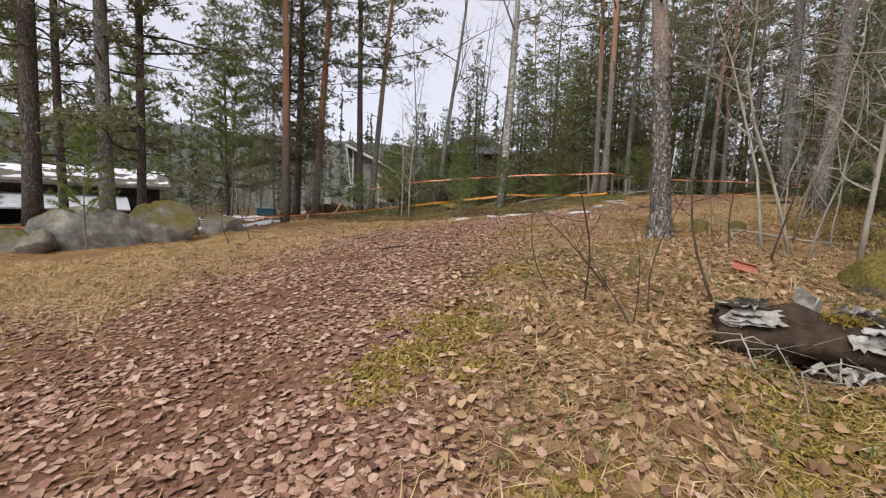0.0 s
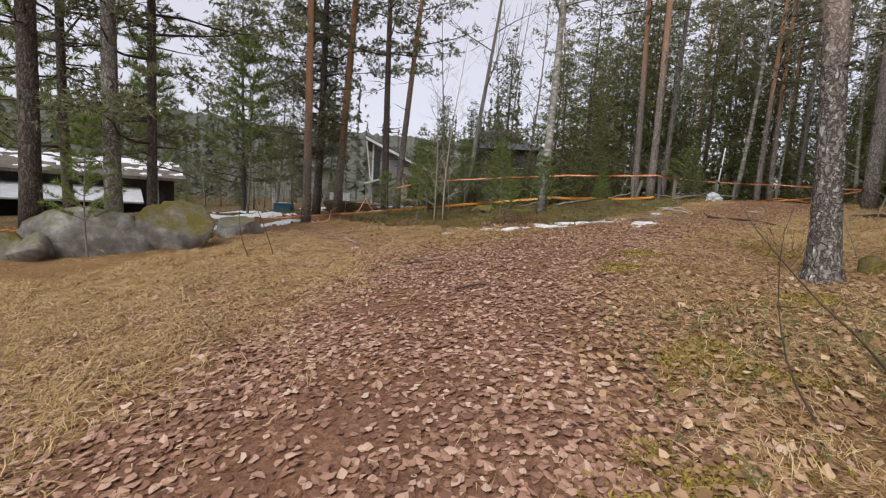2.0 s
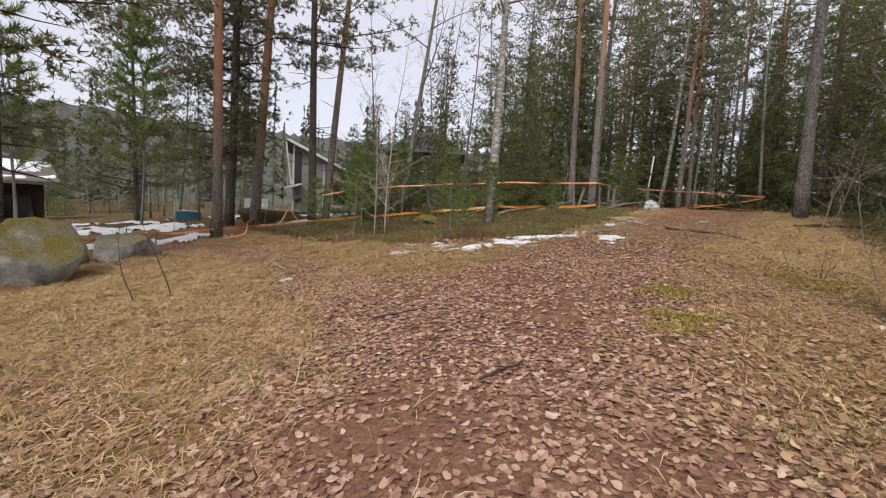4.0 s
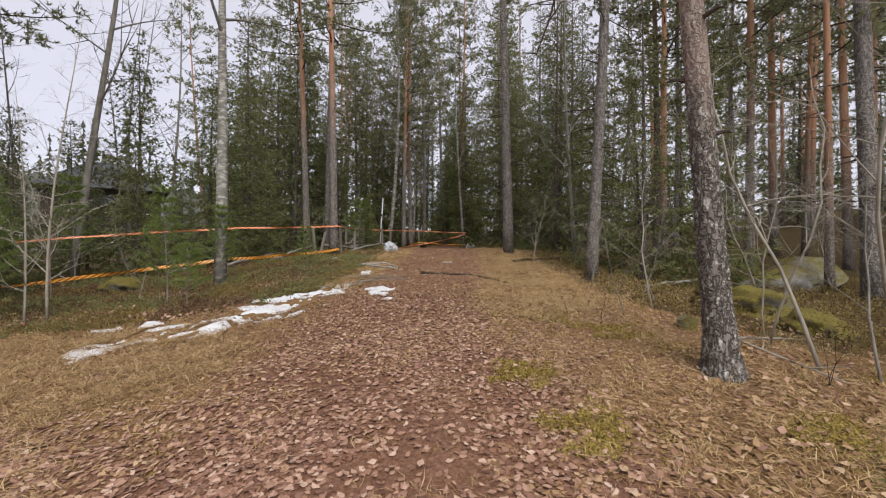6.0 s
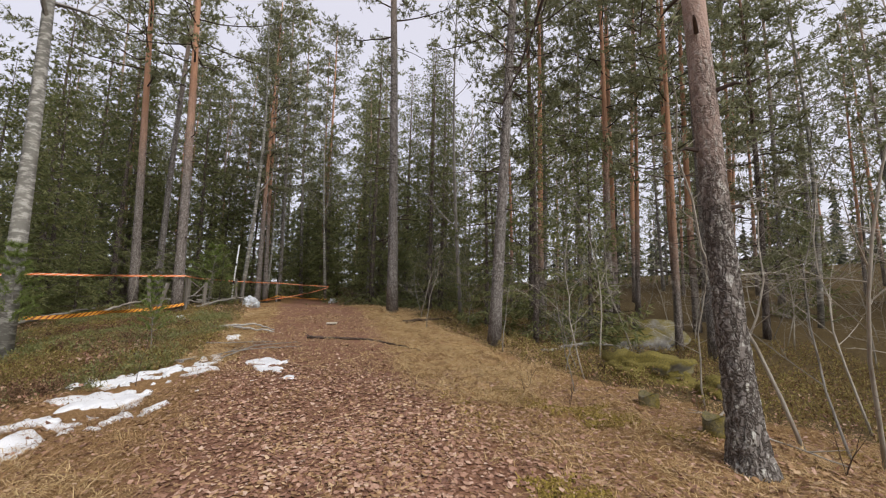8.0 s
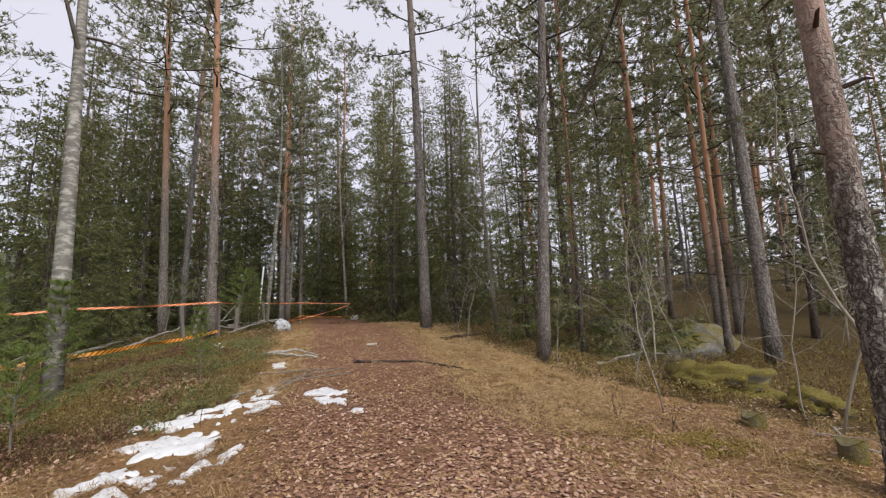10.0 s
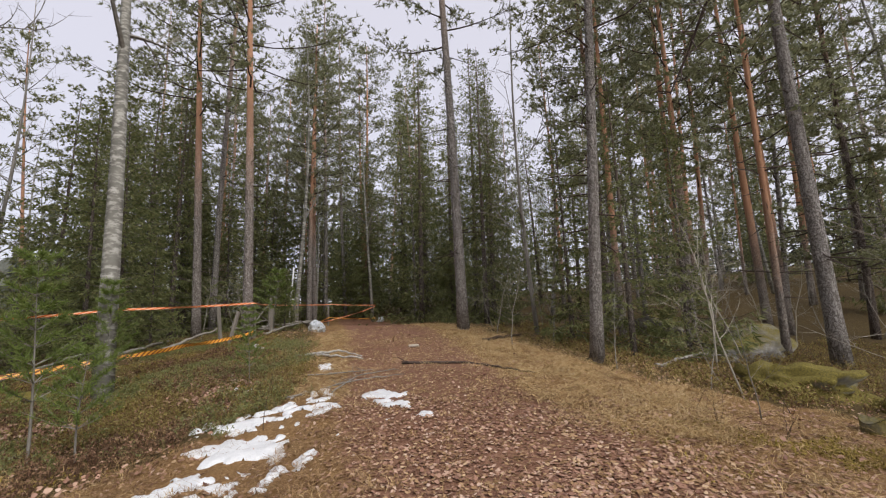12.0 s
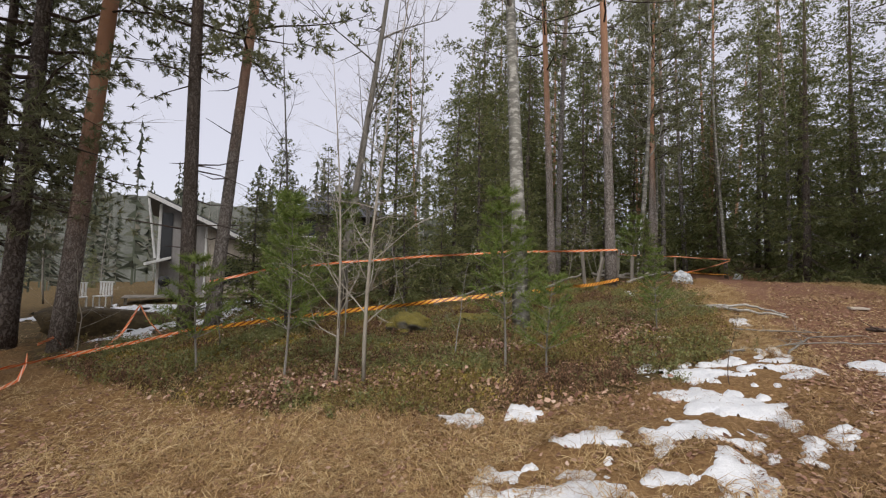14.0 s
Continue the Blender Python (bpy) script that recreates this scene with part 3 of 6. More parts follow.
def twig_tree(name, label, h, r, bark, splits=9, reach=0.35, levels=3, bend=0.15, group="", low=0.3, multi=1, sides=7, up=0.7):
    """A leafless stem or clump: branches that fork into finer twigs."""
    t = thing(name, (0, 0, 0), label, "tree" if h > 4 else "shrub", group)
    trunk, twigs = Geo(), Geo()

    def fork(o, way, ln, rad, level):
        s = np.linspace(0, 1, 5)[:, None]
        curl = rng.normal(size=3) * 0.4
        line = o + way * ln * s + curl * ln * s ** 2 * 0.5 + np.array([0, 0, 0.15 * ln]) * s ** 2
        twigs.tube(line, rad * (1 - 0.8 * s[:, 0]), 4 if level > 1 else 3, False)
        if level > 0:
            for _ in range(4 if level > 1 else 3):
                f = rng.uniform(0.25, 0.95)
                p = np.array([np.interp(f, s[:, 0], line[:, k]) for k in range(3)])
                fork(p, unit(way + 0.75 * rng.normal(size=3) * np.array([1, 1, 0.6])), ln * rng.uniform(0.35, 0.6), rad * 0.5, level - 1)

    for m in range(multi):
        line = stem_line(h * rng.uniform(0.75, 1) if m else h, bend * h * 0.3, 10)
        a = rng.uniform(0, 6.28)
        lean_ = np.array([np.cos(a), np.sin(a), 0]) * (0.28 if multi > 1 else 0.0)
        line = line + lean_ * line[:, 2:3] + np.cumsum(rng.normal(size=(10, 3)) * [0.013 * h, 0.013 * h, 0], 0) * (bend > 0.2) * np.linspace(0, 1, 10)[:, None] ** 0.5
        tt = np.linspace(0, 1, 10)
        trunk.tube(line - [0, 0, 0.05], r * (1 - 0.88 * tt), sides)
        for i in range(splits):
            z = line[-1, 2] * (low + (0.97 - low) * (i + rng.uniform()) / splits)
            q = z / line[-1, 2]
            a = i * 2.4 + rng.uniform(-0.6, 0.6)
            fork(stem_at(line, z), unit(np.array([np.cos(a), np.sin(a), up * rng.uniform(0.3, 1.6)])), h * reach * (1.15 - 0.75 * q) * rng.uniform(0.6, 1.1), r * 0.42 * (1.15 - q), levels - 1)
    part("trunk", trunk, bark, t, smooth=True)
    part("branchwork", twigs, M_GREY if bark in (M_BIRCH, M_GREY) else bark, t)["kind"] = "stuff"
    return t


def young_pine(h=2.8):
    t = thing("young_pine", (0, 0, 0), "slender young pine with soft green needles", "tree", "young pines")
    line = stem_line(h, 0.06, 8)
    trunk, needles = Geo(), Geo()
    trunk.tube(line - [0, 0, 0.04], 0.02 * (1.1 - np.linspace(0, 1, 8)), 6)
    places, ways = [], []
    for z in np.arange(h * 0.28, h * 0.97, 0.24):
        for k in range(5):
            a = k * 1.26 + z * 3 + rng.uniform(-0.3, 0.3)
            ln = (0.75 * (1 - z / h) + 0.18) * rng.uniform(0.7, 1.1)
            out = np.array([np.cos(a), np.sin(a), 0.5])
            o = stem_at(line, z)
            trunk.tube(np.stack([o, o + out * ln * 0.5, o + out * ln + [0, 0, 0.05]]), [0.008, 0.006, 0.003], 3, False)
            for f in np.linspace(0.3, 1, 7):
                places.append(o + out * ln * f)
                ways.append(unit(out + [0, 0, 0.3]))
    tufts(needles, np.array(places), np.array(ways), 16, 0.14, 0.012, 0.7)
    part("trunk", trunk, M_GREY, t)
    part("crown", needles, M_YOUNG_NEEDLE, t)["kind"] = "stuff"
    return t


USED = set()


def plant(proto, x, y, s=1.0, lean=(0, 0), turn=None, sink=0.0, label=""):
    """Stand a tree, or a copy of it, on the ground; lean: metres of drift for each metre of height, to x and to y."""
    a = rng.uniform(0, 6.28) if turn is None else turn
    spin = Matrix.Rotation(a, 4, "Z")
    up_to = Vector((0, 0, 1)).rotation_difference(Vector((lean[0], lean[1], 1)).normalized()).to_matrix().to_4x4()
    m = Matrix.Translation((x, y, gz(x, y) - sink)) @ up_to @ spin @ Matrix.Scale(s, 4)
    if proto.name in USED:
        ob = copy_thing(proto, m)
    else:
        USED.add(proto.name)
        proto.matrix_basis = m
        ob = proto
    if label:
        tagged(ob, label)
    return ob


PINES = [pine(21, 0.17, 0.42, 40), pine(19, 0.16, 0.36, 42, M_PINE_MID), pine(23, 0.18, 0.5, 36), pine(20, 0.16, 0.42, 40, M_PINE_MID, 3.0)]
GREY_PINES = [pine(22, 0.17, 0.42, 36, M_PINE_GREY, 2.6, 22), pine(20, 0.155, 0.36, 38, M_PINE_GREY, 2.4, 24)]
DARK_PINES = [pine(20, 0.16, 0.3, 46, M_PINE_DARK, 2.4, 18, fall=0.12), pine(17, 0.115, 0.12, 56, M_PINE_DARK, 2.3, 16, fall=0.25)]
BUSHY = [pine(11.5, 0.12, 0.13, 62, M_PINE_DARK, 2.7, 8, fall=0.1), pine(13, 0.12, 0.14, 70, M_PINE_DARK, 1.3, 10, bunch=10, needle=(15, 0.11, 0.022), fall=0.4)]
FAR = dict(twigs=5, bunch=4, needle=(4, 0.3, 0.1), sides=7)
FAR_PINES = [pine(21, 0.15, 0.36, 36, None, 2.4, 12, **FAR), pine(19, 0.13, 0.3, 36, None, 2.2, 14, **FAR), pine(23, 0.15, 0.42, 34, M_PINE_GREY, 2.3, 12, **FAR), pine(20, 0.13, 0.32, 36, M_PINE_GREY, 2.4, 16, **FAR), pine(15, 0.12, 0.1, 46, M_PINE_DARK, 2.3, 12, fall=0.2, **FAR)]
SPRUCES = [spruce(14, 0.14, 2.8, 0.06, 0.56, 0.6, fan=11, needle=4), spruce(18, 0.17, 3.1, 0.05, 0.56, 0.85, fan=11, needle=4), spruce(9, 0.09, 2.0, 0.05, 0.4, 0.4, fan=10, needle=4), spruce(5.5, 0.06, 1.4, 0.05, 0.32, 0.25, fan=9, needle=4)]
FAR_SPRUCES = [spruce(13, 0.13, 2.5, 0.05, 0.5, 0.5, fan=7, needle=3, leaf=1.35), spruce(17, 0.16, 2.8, 0.06, 0.55, 0.75, fan=7, needle=3, leaf=1.35), spruce(8, 0.08, 1.9, 0.04, 0.36, 0.35, fan=7, needle=3, leaf=1.25)]
BIRCHES = [twig_tree("birch_tree", "bare birch with peeling white bark", 17, 0.16, M_BIRCH, 14, 0.2, 3, 0.08, "bare birches", 0.38),
           twig_tree("birch_tree", "bare slender birch with peeling white bark", 13, 0.09, M_BIRCH, 14, 0.2, 3, 0.08, "bare birches", 0.3)]
BARE = [twig_tree("bare_tree", "leafless grey deciduous tree with fine twigs", 15, 0.13, M_GREY, 13, 0.22, 3, 0.1, "bare trees", 0.35),
        twig_tree("bare_tree", "leafless slender grey tree with fine twigs", 9, 0.055, M_GREY, 14, 0.22, 3, 0.1, "bare trees", 0.22)]
SAPS = [twig_tree("sapling", "pale leafless sapling with crooked twigs", 3.4, 0.015, M_PALE, 18, 0.32, 3, 0.34, "bare saplings", 0.22),
        twig_tree("sapling", "pale leafless sapling with a bent stem", 4.6, 0.021, M_PALE, 19, 0.26, 3, 0.32, "bare saplings", 0.25),
        twig_tree("sapling", "grey leafless sapling with spreading twigs", 2.6, 0.013, M_GREY, 12, 0.36, 3, 0.32, "bare saplings", 0.2)]
DARKSAPS = [twig_tree("twig_shrub", "thin dark leafless twig shrub", 1.5, 0.009, M_DARKTWIG, 7, 0.3, 2, 0.42, "dark twig shrubs", 0.3, 1, 5),
            twig_tree("twig_shrub", "thin dark leafless twig shrub of several stems", 1.1, 0.007, M_DARKTWIG, 6, 0.3, 2, 0.45, "dark twig shrubs", 0.3, 3, 5)]
SLIM = twig_tree("sapling", "slender leafless grey sapling with many fine twigs", 5.6, 0.028, M_PALE, 30, 0.17, 3, 0.1, "bare saplings", 0.12)
YOUNG = [young_pine(2.8), young_pine(1.9)]

# the pines along the path and by the tape
plant(PINES[0], -6.2, 17.4, 0.92, (0.015, 0), label="tall pine with orange upper stem, straw grass at its foot")
plant(PINES[2], -5.9, 20.4, 1.0, (0.03, 0.01), label="tall pine with orange stem beside slack barrier tape")
plant(BUSHY[1], -7.7, 22.0, 1.1)
plant(BUSHY[1], -6.95, 20.9, 1.35, label="dark pine with heavy hanging boughs between orange stems")
plant(DARK_PINES[0], -3.75, 20.0, 0.95, (-0.01, 0), label="dark-stemmed pine with barrier tape passing its foot")
plant(PINES[1], -3.35, 20.5, 0.92, (0.07, 0.02), label="leaning pine with orange upper stem, tape tied to it")
plant(PINES[3], 7.2, 20.0, 1.0, (0.015, 0.05), label="pine with lichened foot, two barrier tapes tied round it")
plant(PINES[3], 8.36, 24.46, 1.05, (-0.008, 0.04), label="straight pine with orange stem behind the barrier tape")
plant(BIRCHES[0], 2.2, 16.95, 1.05, (0.06, 0.11), label="old birch with rough black and white bark by the tape")
plant(GREY_PINES[0], 11.35, 14.8, 1.08, (-0.035, 0.03), label="tall grey-stemmed pine on the crest beside the path")
plant(GREY_PINES[1], 8.6, 10.15, 0.95, (0.012, -0.045), label="grey-stemmed pine on the bank below the path")
plant(BIRCHES[1], 20.9, 26.1, 1.15, label="pale birch at the end of the barrier tape")
plant(BIRCHES[1], 14.3, 25.9, 1.2)
plant(PINES[1], 15.8, 26.4, 1.05)
plant(PINES[1], 17.2, 27.4, 1.0)
plant(BARE[0], -0.3, 22.6, 1.0, (0.02, 0), label="leafless grey tree with a crooked bough")
plant(BARE[1], 12.2, 12.6, 1.4, (0.0, 0.0))
plant(GREY_PINES[0], 12.2, 5.3, 1.05, (-0.02, 0.0))
plant(PINES[1], 15.5, 8.3, 1.0)
plant(PINES[0], 17.5, 6.0, 0.95)
plant(PINES[2], 21, 8.5, 1.0)
plant(DARK_PINES[1], 17, 3.4, 1.0)
plant(DARK_PINES[0], 14.5, 10.8, 0.9)
# left of the path, below the rocks
plant(DARK_PINES[0], -10.55, 11.35, 1.4, label="thick dark pine behind the grey boulders")
plant(GREY_PINES[1], -9.05, 11.96, 1.3, (-0.03, 0), label="thick brown pine behind the mossy boulder")
plant(DARK_PINES[1], -11.7, 13.7, 1.15)
plant(DARK_PINES[1], -9.06, 13.3, 1.15)
plant(YOUNG[0], -11.5, 9.4, 1.2)
plant(YOUNG[0], -8.0, 9.9, 0.8)
plant(YOUNG[1], -10.2, 9.2, 1.3)
plant(BUSHY[0], -12.4, 25.5, 1.0, label="full bushy pine with soft grey-green crown in the yard")
plant(BIRCHES[1], -11.4, 27.5, 0.7)
plant(BIRCHES[1], -9.2, 30.0, 0.85)
# spruces that stand out
plant(SPRUCES[2], 1.5, 23.6, 0.95)
plant(SPRUCES[3], 0.2, 24.6, 0.9)
plant(SPRUCES[0], 6.6, 27.5, 0.95)
plant(SPRUCES[0], 9.6, 28.4, 1.0)
plant(SPRUCES[2], 4.2, 24.8, 1.0)
plant(SPRUCES[3], -1.6, 22.2, 0.75)
plant(SPRUCES[3], -2.6, 23.2, 0.85)
plant(SPRUCES[3], -1.9, 19.5, 0.62, label="young spruce with green boughs behind the barrier tape")
plant(SPRUCES[3], 1.1, 20.9, 0.8, label="young spruce with green boughs behind the barrier tape")
plant(SPRUCES[2], 4.0, 22.4, 0.9)
plant(SPRUCES[2], 5.6, 24.2, 1.0)
plant(SPRUCES[3], 5.2, 21.4, 0.7)
plant(SPRUCES[3], 2.4, 21.6, 0.65)
plant(SPRUCES[0], 10.4, 9.6, 0.62)
plant(SPRUCES[2], 11.8, 8.4, 0.85)
plant(SPRUCES[2], 10.9, 11.2, 0.8)
plant(SPRUCES[1], 19.5, 21.5, 0.95)
plant(SPRUCES[1], 22.5, 19.5, 1.05)
plant(SPRUCES[1], 25.0, 24.5, 0.85)
plant(SPRUCES[1], 20.6, 17.6, 0.9)
plant(SPRUCES[1], 23.8, 21.8, 1.0)
plant(SPRUCES[1], 27.0, 20.5, 1.0)

plant(SPRUCES[1], 17.8, 16.8, 0.85)
plant(FAR_PINES[0], 26.2, 31.2, 1.0)
plant(PINES[2], 23.9, 29.3, 0.95)
plant(SPRUCES[3], 9.1, 20.6, 0.45)

# the forest around
FREE = ((-11, -1, 31, 48), (-2, 9, 43, 54), (-30, -15, 18, 33))


def forest(x0, x1, y0, y1, count, kinds, gap=1.6, seed=1, size=1.0):
    r = np.random.default_rng(seed)
    done = []
    for _ in range(count * 6):
        if len(done) >= count:
            break
        x, y = r.uniform(x0, x1), r.uniform(y0, y1)
        if line_distance(x, y, TRACK[:-1]) < 2.6 or any(a < x < b and c < y < d for a, b, c, d in FREE):
            continue
        if any((x - a) ** 2 + (y - b) ** 2 < gap * gap for a, b in done):
            continue
        done.append((x, y))
        k = kinds[int(r.integers(len(kinds)))]
        plant(k, x, y, size * r.uniform(0.8, 1.12), tuple(r.normal(size=2) * 0.02), r.uniform(0, 6.28))


P_, S_, B_ = FAR_PINES, FAR_SPRUCES, BIRCHES
for k, (x, y) in enumerate(((13.0, 29.5), (15.2, 30.8), (17.4, 31.5), (19.2, 31.0), (11.4, 31.0), (22.0, 31.5), (24.5, 29.8), (27.5, 28.0), (26.0, 33.0), (29.5, 25.0), (30.5, 30.5), (33.0, 27.5), (14.2, 33.5), (18.4, 34.6), (21.4, 35.0), (9.0, 31.8), (28.5, 34.0), (33.5, 22.5))):
    plant(S_[2 - (k % 3 == 1) * 2], x, y, 1.0 + 0.12 * (k % 4))
forest(13, 36, -6, 17, 23, [P_[0], P_[1], P_[2], P_[3], P_[0], P_[2], P_[3], B_[1]], 2.6, 3)
forest(22, 48, 14, 48, 40, [P_[0], S_[1], P_[3], S_[0], P_[2], S_[0], P_[4]], 2.4, 4)
forest(11, 26, 27.5, 50, 30, [P_[0], P_[1], S_[0], P_[2], S_[1], B_[1], P_[3]], 2.0, 5)
forest(13, 30, -7, 6, 4, [P_[3], P_[0], S_[2], P_[2], BARE[1]], 2.2, 17)
forest(24, 44, -12, 12, 12, [P_[0], S_[2], P_[3], S_[0], P_[1]], 2.4, 18)
forest(34, 62, -25, 20, 26, [P_[0], P_[3], P_[4], P_[1], S_[0]], 3.0, 6)
forest(7.5, 13, 29, 44, 9, [P_[1], S_[0], S_[2], P_[4], B_[1]], 2.2, 8)
forest(-3, 4, 26, 31, 7, [BARE[1], S_[2], BARE[1]], 1.6, 9)
forest(-40, -11, 40, 66, 26, [P_[4], B_[1], S_[2], BARE[1]], 3, 10, 0.5)
forest(-30, -13, 6, 18, 5, [P_[4], BUSHY[0], P_[1]], 3.0, 11)
forest(-15, -9.5, 27, 36, 6, [B_[1], BARE[1]], 2.0, 12, 0.6)
forest(-10, 4, 44, 62, 16, [P_[4], BARE[1], B_[1], S_[2]], 2.4, 15, 0.55)
forest(8, 30, -22, -7, 14, [P_[0], P_[1], S_[0]], 3, 13)
forest(-25, 6, -25, -6, 12, [P_[0], P_[1], P_[4]], 4, 14)
for k, (x, y) in enumerate(zip(np.random.default_rng(30).uniform(8.5, 20, 26), np.random.default_rng(31).uniform(-1, 13, 26))):
    if line_distance(x, y, TRACK) > 3 and (x - 8.6) ** 2 + (y - 10.1) ** 2 > 4:
        plant(SAPS[k % 3], x, y, 1.0)
for x, y, s in ((-11.5, 24.0, 2.6), (-13.6, 20.2, 2.2), (-16.5, 17.5, 2.7)):
    plant(YOUNG[0], x, y, s, label="full young pine with soft green needles behind the yard")

# ---- the big pine beside the path ----
def big_pine(x, y):
    t = thing("pine_tree", (x, y, gz(x, y)), "thick pine with grey scaly lichened bark beside the path", "tree", "forest pines")
    sides, rings = 56, 190
    z = np.concatenate([np.linspace(-0.2, 5.5, 150), np.linspace(5.7, 20, 40)])
    w = np.linspace(0, 2 * np.pi, sides, endpoint=False)
    cx, cy = -0.064 * z + 0.03 * np.sin(z * 0.9), 0.066 * z + 0.025 * np.sin(z * 0.7 + 1)
    r0 = 0.122 * (1 - 0.042 * z) * (1 + 0.45 * np.exp(-np.maximum(z, 0) * 5) + 0.1 * np.exp(-np.maximum(z, 0) * 1.2))
    v = np.zeros((rings, sides, 3))
    for i in range(rings):
        for j in range(sides):
            p = Vector((np.cos(w[j]) * 4.2, np.sin(w[j]) * 4.2, z[i] * 9.0))
            d = noise.voronoi(p * 1.0)[0]
            plates = min(1.0, (d[1] - d[0]) * 4.0) * max(0.12, 1 - z[i] / 4.6)
            grit = noise.noise(Vector((np.cos(w[j]) * 9, np.sin(w[j]) * 9, z[i] * 16)))
            r = r0[i] * (0.88 + 0.16 * plates + 0.028 * grit * max(0.2, 1 - z[i] / 5) + 0.05 * np.sin(w[j] * 3 + 1) * np.exp(-max(z[i], 0) * 4))
            v[i, j] = cx[i] + r * np.cos(w[j]), cy[i] + r * np.sin(w[j]), z[i]
    g = Geo()
    g.add(v.reshape(-1, 3), [(i * sides + j, i * sides + (j + 1) % sides, (i + 1) * sides + (j + 1) % sides, (i + 1) * sides + j) for i in range(rings - 1) for j in range(sides)])
    part("trunk", g, M_BIGPINE, t, smooth=True)
    for hz, a, ln in ((2.6, 2.0, 0.1), (3.1, 4.4, 0.13), (3.6, 3.0, 0.2), (4.1, 0.5, 0.35), (4.4, 5.2, 0.25), (2.1, 5.0, 0.07)):
        s = Geo()
        o = np.array([np.interp(hz, z, cx), np.interp(hz, z, cy), hz])
        d = np.array([np.cos(a), np.sin(a), 0.15])
        s.tube(np.stack([o + d * 0.1, o + d * (0.15 + ln * 0.6), o + d * (0.15 + ln) + [0, 0, -0.03]]), [0.022, 0.015, 0.007], 6)
        part("branch_stub", s, M_DARKTWIG, t)
    for o, end, rad in ((5.9, (0.45, 2.3, 3.55), 0.04), (6.4, (-1.2, 1.5, 5.2), 0.035), (5.4, (1.9, 0.7, 5.0), 0.03), (6.6, (1.2, -0.9, 6.4), 0.03)):
        s, tw = Geo(), []
        a = np.array([np.interp(o, z, cx), np.interp(o, z, cy), o])
        q = np.linspace(0, 1, 9)[:, None]
        line = a + (np.array(end) - a) * q + np.array([0, 0, 0.5]) * np.sin(np.pi * q) + rng.normal(size=(9, 3)) * 0.06 * q
        s.tube(line, rad * (1.05 - 0.85 * q[:, 0]), 6)
        for k in range(26):
            f = rng.uniform(0.35, 1)
            p = np.array([np.interp(f, q[:, 0], line[:, c]) for c in range(3)])
            d = unit(rng.normal(size=3) * [1, 1, 0.5] + [0, 0, -0.15]) * rng.uniform(0.15, 0.6)
            s.tube(np.stack([p, p + d * 0.5 + rng.normal(size=3) * 0.05, p + d + rng.normal(size=3) * 0.08]), [0.01, 0.007, 0.003], 3, False)
            if rng.uniform() < 0.55:
                tw.append(p + d)
        ob = part("limb", s, M_DARKTWIG, t)
        nd = Geo()
        pts = np.repeat(np.array(tw), 3, 0) + rng.normal(size=(3 * len(tw), 3)) * 0.06
        tufts(nd, pts, rng.normal(size=pts.shape), 14, 0.1, 0.006, 0.8)
        part("needle_tufts", nd, M_PINE_NEEDLE, ob)["kind"] = "stuff"
    nd, wood, pts = Geo(), Geo(), []
    for k in range(40):
        hz = 8 + 12 * k / 40
        o = np.array([np.interp(hz, z, cx), np.interp(hz, z, cy), hz])
        a = k * 2.4
        tip = o + np.array([np.cos(a), np.sin(a), 0.3]) * rng.uniform(1.2, 2.8) * (1.1 - 0.5 * k / 40)
        wood.tube(np.stack([o, (o + tip) / 2, tip]), [0.035, 0.022, 0.008], 4, False)
        pts += [o + (tip - o) * rng.uniform(0.4, 1.05) + rng.normal(size=3) * 0.3 for _ in range(26)]
    pts = np.array(pts)
    tufts(nd, pts, rng.normal(size=pts.shape) + [0, 0, 0.4], 9, 0.2, 0.025, 0.7)
    part("limb", wood, M_PINE, t)["kind"] = "stuff"
    part("crown", nd, M_PINE_NEEDLE, t)["kind"] = "stuff"
    return t


M_BIGPINE = bark_material("scaly_pine_bark", (0.2, 0.18, 0.165), (0.43, 0.31, 0.26), 1.8, 4.0, (0.56, 0.56, 0.52), 0.95, 20, 0.02)
big_pine(2.97, 5.95)

